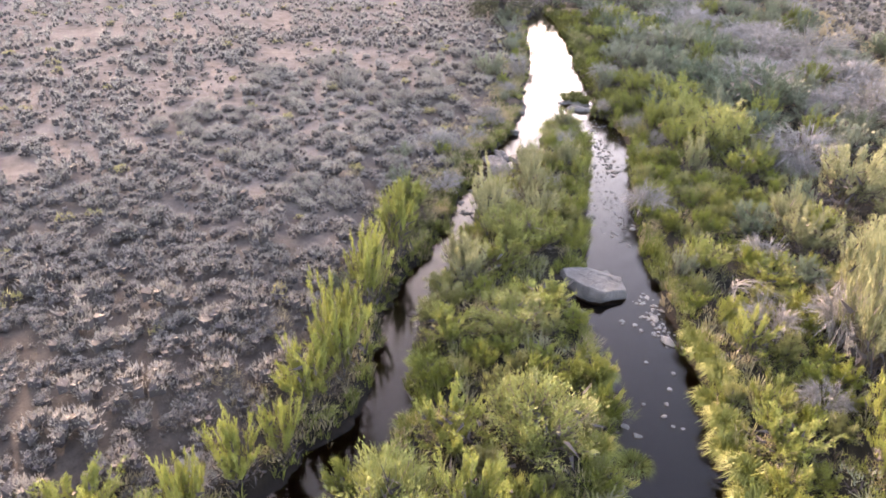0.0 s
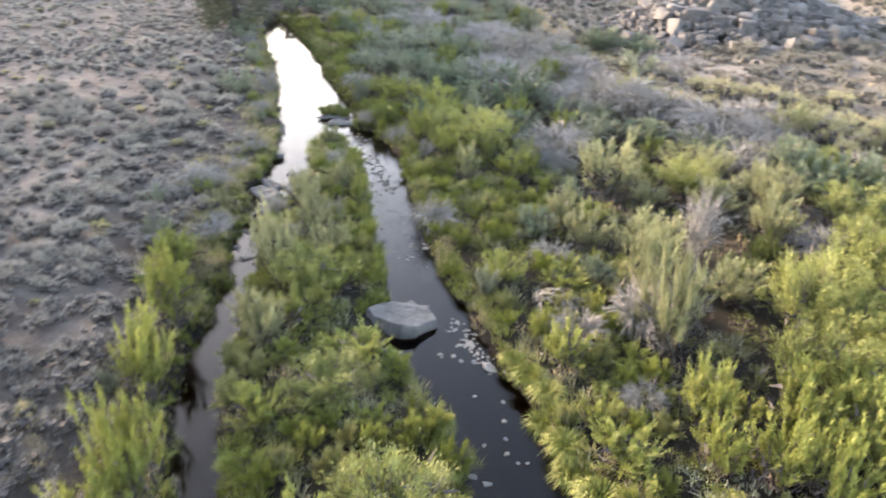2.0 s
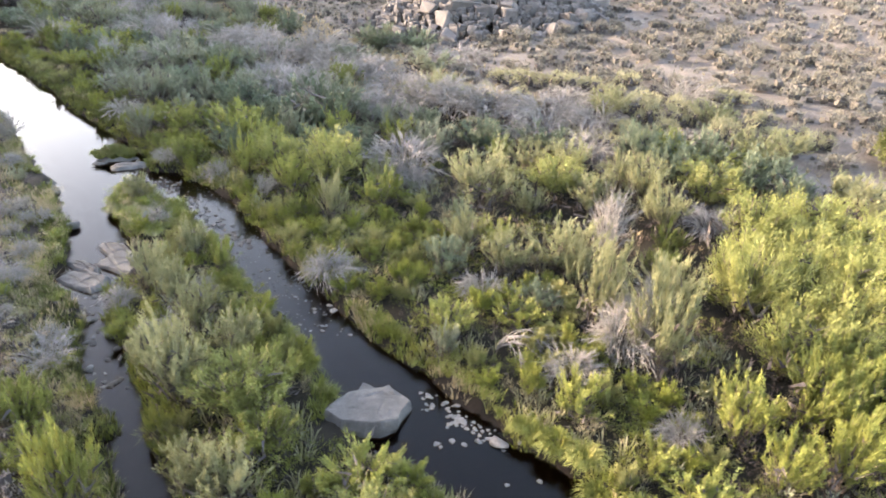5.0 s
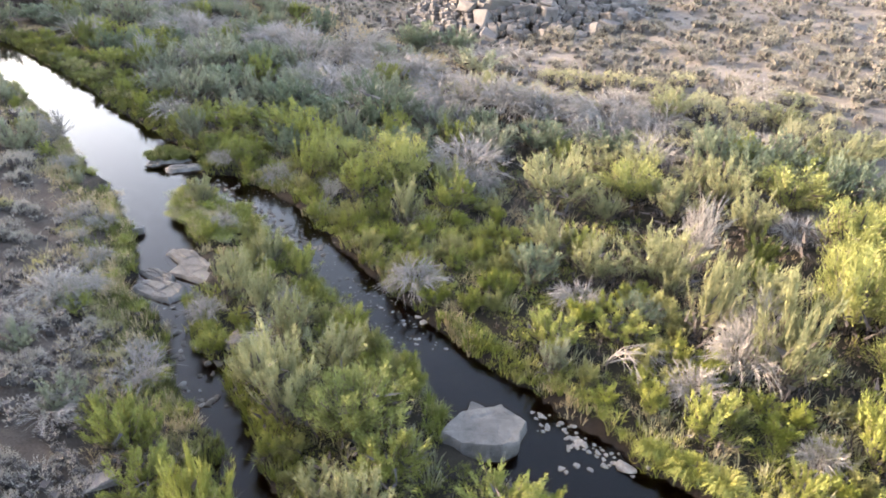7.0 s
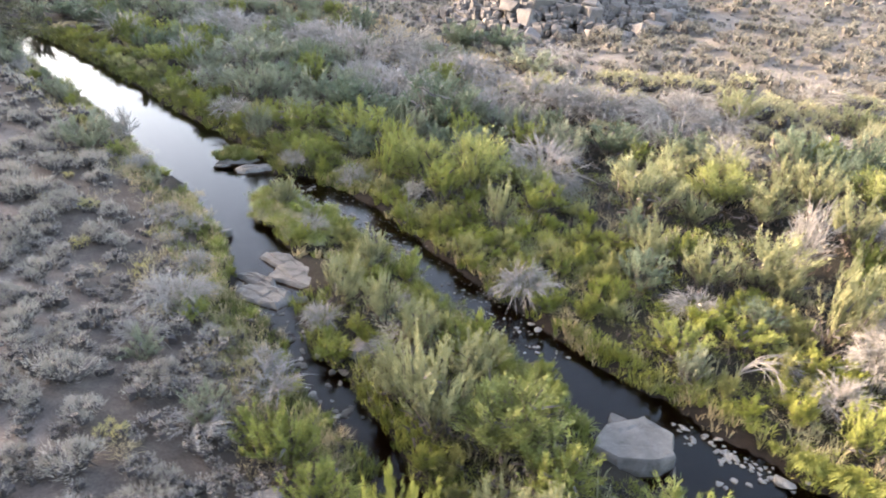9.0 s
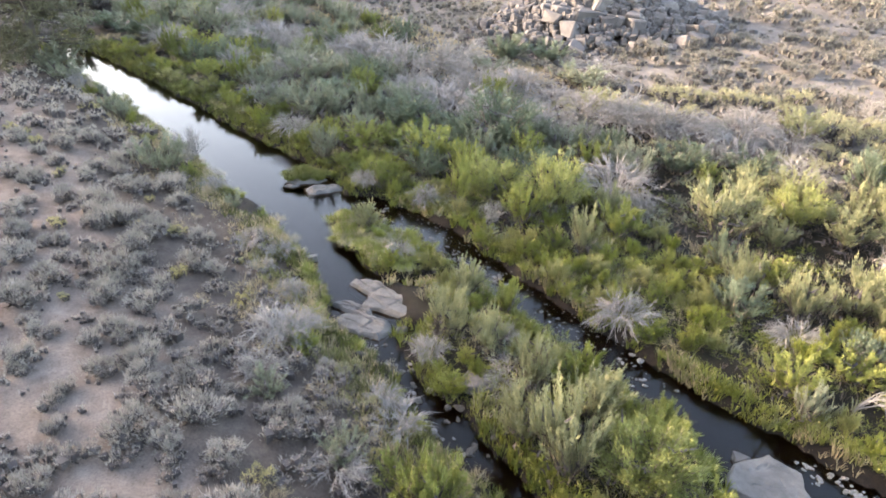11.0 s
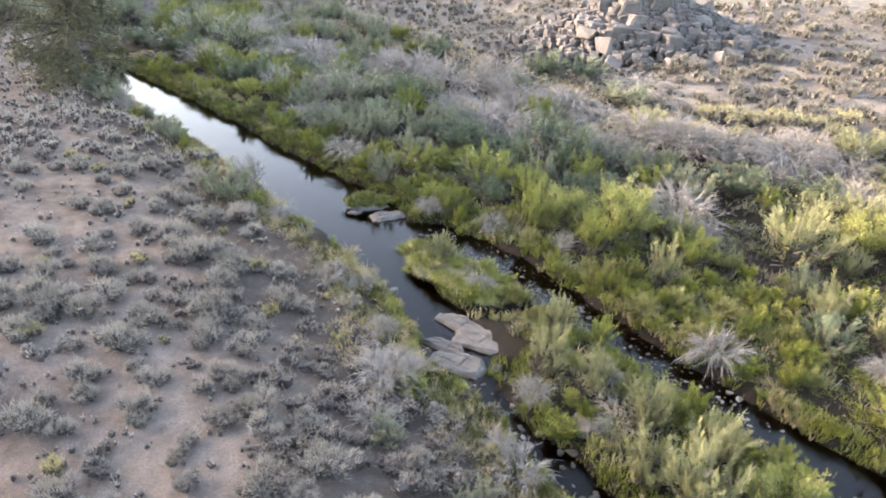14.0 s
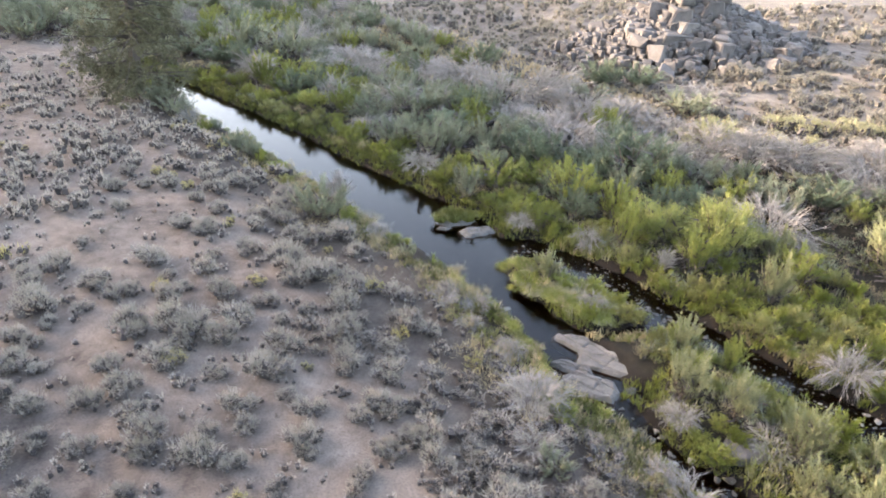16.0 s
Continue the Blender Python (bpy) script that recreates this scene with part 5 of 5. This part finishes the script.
PALE_STONES = [
    (1.74, 8.4, 0.2), (2.01, 8.54, 0.25), (2.3, 8.46, 0.18), (2.31, 8.01, 0.3), (2.43, 7.92, 0.22), (2.66, 7.73, 0.2), (2.16, 7.31, 0.22), (2.4, 7.23, 0.16),
    (2.71, 7.35, 0.2), (3.13, 7.32, 0.5), (2.1, 7.84, 0.16), (1.83, 7.26, 0.2), (-1.05, 12.41, 0.22), (-0.9, 12.15, 0.26), (-0.37, 11.05, 0.18),
    (-1.38, 11.16, 0.12), (4.09, 5.71, 0.17), (3.94, 4.79, 0.17), (4.28, 5.2, 0.15), (4.43, 4.77, 0.22), (4.05, 3.9, 0.22), (4.34, 3.86, 0.25),
    (4.74, 4.67, 0.12), (4.9, 4.75, 0.12), (3.8, 4.35, 0.18), (3.18, 6.18, 0.14), (3.84, 6.28, 0.14), (1.9, 7.13, 0.15), (4.9, 2.29, 0.6)]
st = random.Random(9)


def put_stone(x, y, size, pale=True):
    z = max(0.0, ground_z(x, y) if float(shore(x, y)) > 0 else 0.0)
    ob = new("creek_stone", (STONES if pale else WET)[st.randrange(4)])
    ob.matrix_world = pose(x, y, z + 0.02 * size, st.uniform(-8, 8), st.uniform(-8, 8), st.uniform(0, 360)) @ Matrix.Diagonal((size, size, size * st.uniform(0.7, 1.1), 1))
    tagged(ob, "pale rounded stone standing out of the shallow water" if pale else "dark wet stone in the riffle", "stone", "pale creek stones" if pale else "riffle stones")


for x, y, size in PALE_STONES:
    put_stone(x, y, size)
for n in range(55):
    u = st.random()
    put_stone(1.55 + 1.7 * u + st.gauss(0, 0.16), 8.75 - 1.5 * u + st.gauss(0, 0.16), st.uniform(0.07, 0.17))
for n in range(95):
    u = st.random()
    put_stone(-8.4 + 4.5 * u + st.gauss(0, 0.27), 20.6 - 5.3 * u + st.gauss(0, 0.27), st.uniform(0.08, 0.26), False)
for n in range(30):
    u = st.random()
    put_stone(-3.9 + 2.9 * u + st.gauss(0, 0.3), 15.2 - 4.0 * u + st.gauss(0, 0.2), st.uniform(0.06, 0.17), n % 3 == 0)
for n in range(48):
    u = st.random()
    put_stone(-7.7 + 2.6 * u + st.gauss(0, 0.25), 12.4 - 3.8 * u + st.gauss(0, 0.3), st.uniform(0.1, 0.3), n % 4 == 0)
for n in range(40):
    u = st.random()
    put_stone(-1.9 + 4.6 * u + st.gauss(0, 0.14) + 0.55, 13.4 - 5.0 * u + st.gauss(0, 0.14) + 0.45, st.uniform(0.06, 0.16), n % 2 == 0)


strew_rocks = []
for me in STONES[:4]:
    co, tri = np.empty(len(me.vertices) * 3), []
    me.vertices.foreach_get("co", co)
    for poly in me.polygons:
        tri += [[poly.vertices[0], poly.vertices[a], poly.vertices[a + 1]] for a in range(1, len(poly.vertices) - 1)]
    strew_rocks.append((co.reshape(-1, 3), np.array(tri)))
strew("riffle_gravel", M_WETSTONE, strew_rocks, "small dark wet stones breaking the surface of the riffle", "stones",
      lambda x, y, d, s, u: (d < 0.03) & (y < 20.6) & (y > 11) & (x > -9.0 + 0.42 * (20.6 - y)), (-9, 0, 11, 20.6), 1500, 0.03, 0.085, 58, lambda x, y: 0.03 - np.minimum(height(x, y), 0.0))
strew("gravel", M_STONE, strew_rocks, "pale gravel washed up on the bench beside the pool", "gravel",
      lambda x, y, d, s, u: (np.hypot(x + 13.1, y - 17.4) < 0.5 + 0.9 * u), (-15, -11, 15.5, 19.5), 420, 0.03, 0.12, 55)
strew("flood_wrack", M_BLEACHED, THIN, "bleached flood wrack of twigs on the gravel", "twigs",
      lambda x, y, d, s, u: (np.hypot(x + 13.1, y - 17.4) < 0.7 + 0.7 * u), (-15, -11, 15.5, 19.5), 160, 0.12, 0.3, 56)
strew("soil_pebbles", M_GRANITE, strew_rocks, "small stones scattered over the bare soil of the bench", "pebbles",
      lambda x, y, d, s, u: (s < -0.5) & (d > 0.7), (-26, 0, -4, 26), 900, 0.03, 0.1, 57)


# ---- the crag and its talus ----
def joint_mesh(name, seed, jitter, edge):
    """A block split along joints: uneven corners, broken edges."""
    r = random.Random(seed)
    bm = bmesh.new()
    bmesh.ops.create_cube(bm, size=1.0)
    for v in bm.verts:
        v.co += Vector((r.uniform(-jitter, jitter), r.uniform(-jitter, jitter), r.uniform(-jitter, jitter)))
    bmesh.ops.bevel(bm, geom=bm.edges[:], offset=edge, segments=1, affect="EDGES", profile=0.5)
    bmesh.ops.triangulate(bm, faces=bm.faces[:])
    for v in bm.verts:
        v.co += Vector((r.uniform(-0.02, 0.02), r.uniform(-0.02, 0.02), r.uniform(-0.02, 0.02)))
    me = bpy.data.meshes.new(name)
    bm.to_mesh(me)
    bm.free()
    me.materials.append(M_CRAG)
    return me


BLOCKS = [joint_mesh("block", 100 + i, 0.22, 0.1) for i in range(8)]
SLICES = [joint_mesh("joint_block", 120 + i, 0.2, 0.08) for i in range(8)]
crag = tagged(new("rock_outcrop"), "blocky grey rock outcrop with a talus of broken boulders", "rock outcrop")
crag.location = (5.0, 44.5, ground_z(5.0, 44.5))
cr = random.Random(12)


def block(kind, x, y, z, size, turn, lean=18):
    """One rock of the outcrop; size: across, deep, high."""
    ob = new("rock", kind[cr.randrange(8)])
    ob.parent = crag
    ob.matrix_parent_inverse = Matrix.Translation(-crag.location)
    ob.matrix_basis = pose(x, y, z, cr.uniform(-lean, lean), cr.uniform(-lean, lean), turn) @ Matrix.Diagonal((*size, 1))


def mound(x, y):
    """The height of the heap of rubble over the hillside."""
    q = np.hypot((x - 5.6) / 9.5, (y - 47.0) / 6.4)
    return 4.2 * np.maximum(0.0, 1 - q) ** 1.15


for n in range(420):                                  # rubble, finer towards the foot
    a, q = cr.uniform(0, 6.28), cr.random() ** 0.6
    x, y = 5.6 + 8.8 * q * math.cos(a), 46.4 + 5.9 * q * math.sin(a)
    if y > 48.0:
        continue
    size = cr.uniform(0.24, 0.5) + cr.random() ** 4 * 0.8
    block(BLOCKS, x, y, ground_z(x, y) + float(mound(x, y)), (size, size * cr.uniform(0.6, 1), size * cr.uniform(0.55, 1.0)), cr.uniform(0, 360))
for lev in range(9):                                  # jointed courses that step back up the hill
    x, end = 2.6 + 0.3 * lev + cr.uniform(-0.3, 0.3), 9.4 - 0.24 * lev
    while x < end:
        wide, high = cr.uniform(0.5, 1.0) + 0.9 * cr.random() ** 3, cr.uniform(0.5, 0.9)
        if cr.random() < 0.8:
            block(SLICES, x + wide / 2, 44.6 + 0.42 * lev + cr.uniform(-0.5, 0.4), 3.3 + 0.62 * lev + cr.uniform(-0.25, 0.25), (wide * 1.15, cr.uniform(1.0, 1.5), high * 1.25), 8 + cr.uniform(-20, 20), 8)
        x += wide
for wide, deep, high, x, y, z in ((2.3, 1.2, 0.8, 4.4, 43.9, 0.3), (1.4, 1.0, 1.1, 5.2, 43.2, 0), (1.2, 0.9, 1.3, 6.9, 43.4, 0.2), (1.5, 1.1, 1.2, 4.5, 45.0, 1.2), (1.0, 1.0, 0.9, 4.9, 45.6, 2.8), (1.4, 1.0, 1.1, 6.6, 45.3, 1.4), (1.1, 1.0, 1.0, 7.2, 45.8, 2.9), (1.6, 1.0, 0.9, 2.6, 44.6, 0), (1.0, 0.9, 1.0, 8.7, 44.0, 0), (1.3, 0.8, 0.9, 3.2, 43.6, 0)):
    block(SLICES, x, y, ground_z(x, y) + 0.8 * float(mound(x, y)) + 0.5 * z, (wide, deep, high), 8 + cr.uniform(-10, 10), 6)
RUBBLE = []
for me in BLOCKS[:5]:
    co, tri = np.empty(len(me.vertices) * 3), []
    me.vertices.foreach_get("co", co)
    for poly in me.polygons:
        tri += [[poly.vertices[0], poly.vertices[a], poly.vertices[a + 1]] for a in range(1, len(poly.vertices) - 1)]
    RUBBLE.append((co.reshape(-1, 3), np.array(tri)))
strew("rubble", M_CRAG, RUBBLE, "broken grey rubble heaped round the foot of the outcrop", "rubble",
      lambda x, y, d, s, u: np.hypot((x - 5.6) / 10.0, (y - 46.6) / 6.4) < 0.5 + 0.55 * u, (-6, 17, 39, 49), 2600, 0.16, 0.55, 50, mound)
SCREE = [rock_mesh("scree", 70 + i, (1, 0.8, 0.6), M_CRAG, 14, 0.8, 1, 0.6) for i in range(4)]
for n in range(130):
    x, y = cr.uniform(8, 40), cr.uniform(36, 62)
    if across(x, y) > 32:
        ob = new("hillside_rock", SCREE[cr.randrange(4)])
        z = cr.uniform(0.3, 0.9)
        ob.matrix_world = pose(x, y, ground_z(x, y), cr.uniform(-10, 10), cr.uniform(-10, 10), cr.uniform(0, 360)) @ Matrix.Diagonal((z, z, z, 1))
        tagged(ob, "pale weathered rock lying on the hillside", "rock", "hillside rocks")


# ---- trees ----
def make_pine(x, y):
    g = np.random.default_rng(21)
    e = tagged(new("pine_tree"), "tall dark pine with a thin, ragged crown by the creek", "tree")
    e.location = (x, y, ground_z(x, y) - 0.05)
    u = np.linspace(0, 1, 9)
    trunk = np.stack([0.25 * np.sin(2.2 * u), 0.15 * np.sin(3 * u), 15 * u], -1)[None]
    v, f = tubes(trunk, (0.36 * (1 - 0.85 * u))[None])
    o = new("trunk", mesh_data("trunk", v, f, M_BARK))
    o.parent = e
    n = 175
    z0 = 1.1 + 13.4 * np.sort(g.uniform(0, 1, n)) ** 1.2
    az, ln = g.uniform(0, 6.28, n), (3.9 - 0.23 * z0) * g.uniform(0.55, 1.05, n)
    w = np.linspace(0, 1, 6)[None, :]
    rise = g.uniform(-0.28, 0.22, n)[:, None]
    limbs = np.stack([ln[:, None] * w * np.cos(az)[:, None], ln[:, None] * w * np.sin(az)[:, None], z0[:, None] + ln[:, None] * (rise * w - 0.12 * w * w + 0.1 * w ** 3)], -1)
    v, f = tubes(limbs, (0.06 * (1 - 0.75 * w)) * np.ones((n, 1)))
    o = new("branchwork", mesh_data("limbs", v, f, M_BARK))
    o.parent = e
    p, t = on_stems(g, limbs, 3900, 0.38)
    side = unit(np.cross(t, g.normal(0, 1, p.shape)))
    tips = p + side * g.uniform(0.1, 0.45, 3900)[:, None]
    k = 14
    q = np.repeat(tips, k, 0) + g.normal(0, 0.065, (3900 * k, 3))
    al = unit(np.repeat(side + 0.5 * t, k, 0) + g.normal(0, 0.7, q.shape))
    v, f = leaves_of(q, al, unit(np.cross(al, g.normal(0, 1, q.shape))), g.uniform(0.16, 0.3, len(q)), np.full(len(q), 0.02))
    o = new("crown", mesh_data("crown", v, f, M_NEEDLE))
    o.parent = e


make_pine(-26.9, 34.6)


def make_juniper(x, y):
    g = np.random.default_rng(22)
    e = tagged(new("juniper_tree"), "small round olive-green juniper on bare tan soil", "tree")
    e.scale = (0.82, 0.82, 0.85)
    e.location = (x, y, ground_z(x, y) - 0.05)
    paths = stem_paths(g, 60, 0.85, 2.7, 0, base=0.15, k=5, dome=0.45)
    v, f = tubes(paths, np.linspace(0.05, 0.01, 5)[None, :] * np.ones((60, 1)))
    o = new("trunk", mesh_data("trunk", v, f, M_BARK))
    o.parent = e
    n = 6000
    a, c, r = g.uniform(0, 6.28, n), g.uniform(-1, 1, n), g.uniform(0.35, 1, n) ** 0.4
    lump = 1 + 0.13 * np.sin(5 * a + 4 * c) * np.sin(6 * c + 1) + 0.1 * np.sin(11 * c + 3 * a)
    s = np.sqrt(1 - c * c)
    taper = 1.0 - 0.28 * c
    p = np.stack([0.9 * taper * r * lump * s * np.cos(a), 0.9 * taper * r * lump * s * np.sin(a), 1.6 + (1.25 + 0.12 * c) * r * lump * c], -1)
    al = unit(p - np.array([0, 0, 0.6]) + g.normal(0, 0.5, p.shape))
    v, f = leaves_of(p, al, unit(np.cross(al, g.normal(0, 1, p.shape))), g.uniform(0.08, 0.16, n), g.uniform(0.018, 0.035, n))
    o = new("crown", mesh_data("crown", v, f, M_JUNIPER))
    o.parent = e


make_juniper(18.4, 19.2)

# ---- fallen dead branch, bleached ----
def make_deadwood(x, y, turn):
    g = np.random.default_rng(23)
    e = tagged(new("dead_branch"), "bleached broken branch with bare twigs arching over green weeds", "branch")
    e.location, e.rotation_euler = (x, y, ground_z(x, y) - 0.03), (0, 0, turn)
    u = np.linspace(0, 1, 8)[None, :]
    n = 9
    az, ln = g.normal(0, 0.32, n)[:, None] * (0.4 + 0.6 * u), g.uniform(0.9, 1.7, n)[:, None]
    rise = g.uniform(0.5, 0.75, n)[:, None]
    paths = np.stack([ln * u ** 1.4 * np.cos(az), ln * u ** 1.4 * np.sin(az), rise * np.sin(2.2 * u) - 0.25 * u ** 3], -1)
    paths += np.cumsum(g.normal(0, 0.02, paths.shape), axis=1) * np.minimum(1, 3 * u)[:, :, None]
    for path in paths:
        v, f = tubes(path[None], 0.014 * (1 - 0.7 * u))
        new("limb", mesh_data("limb", v, f, M_BLEACHED)).parent = e
    m = 90
    p, t = on_stems(g, paths, m, 0.4)
    d = unit(t + g.normal(0, 0.45, p.shape)) * g.uniform(0.15, 0.45, m)[:, None]
    w = np.linspace(0, 1, 3)[None, :, None]
    v, f = tubes(p[:, None] + w * d[:, None], np.linspace(0.008, 0.003, 3)[None, :] * np.ones((m, 1)))
    o = tagged(new("brushwood", mesh_data("twigs", v, f, M_BLEACHED)), kind="stuff")
    o.parent = e


make_deadwood(3.3, 10.1, -0.4)
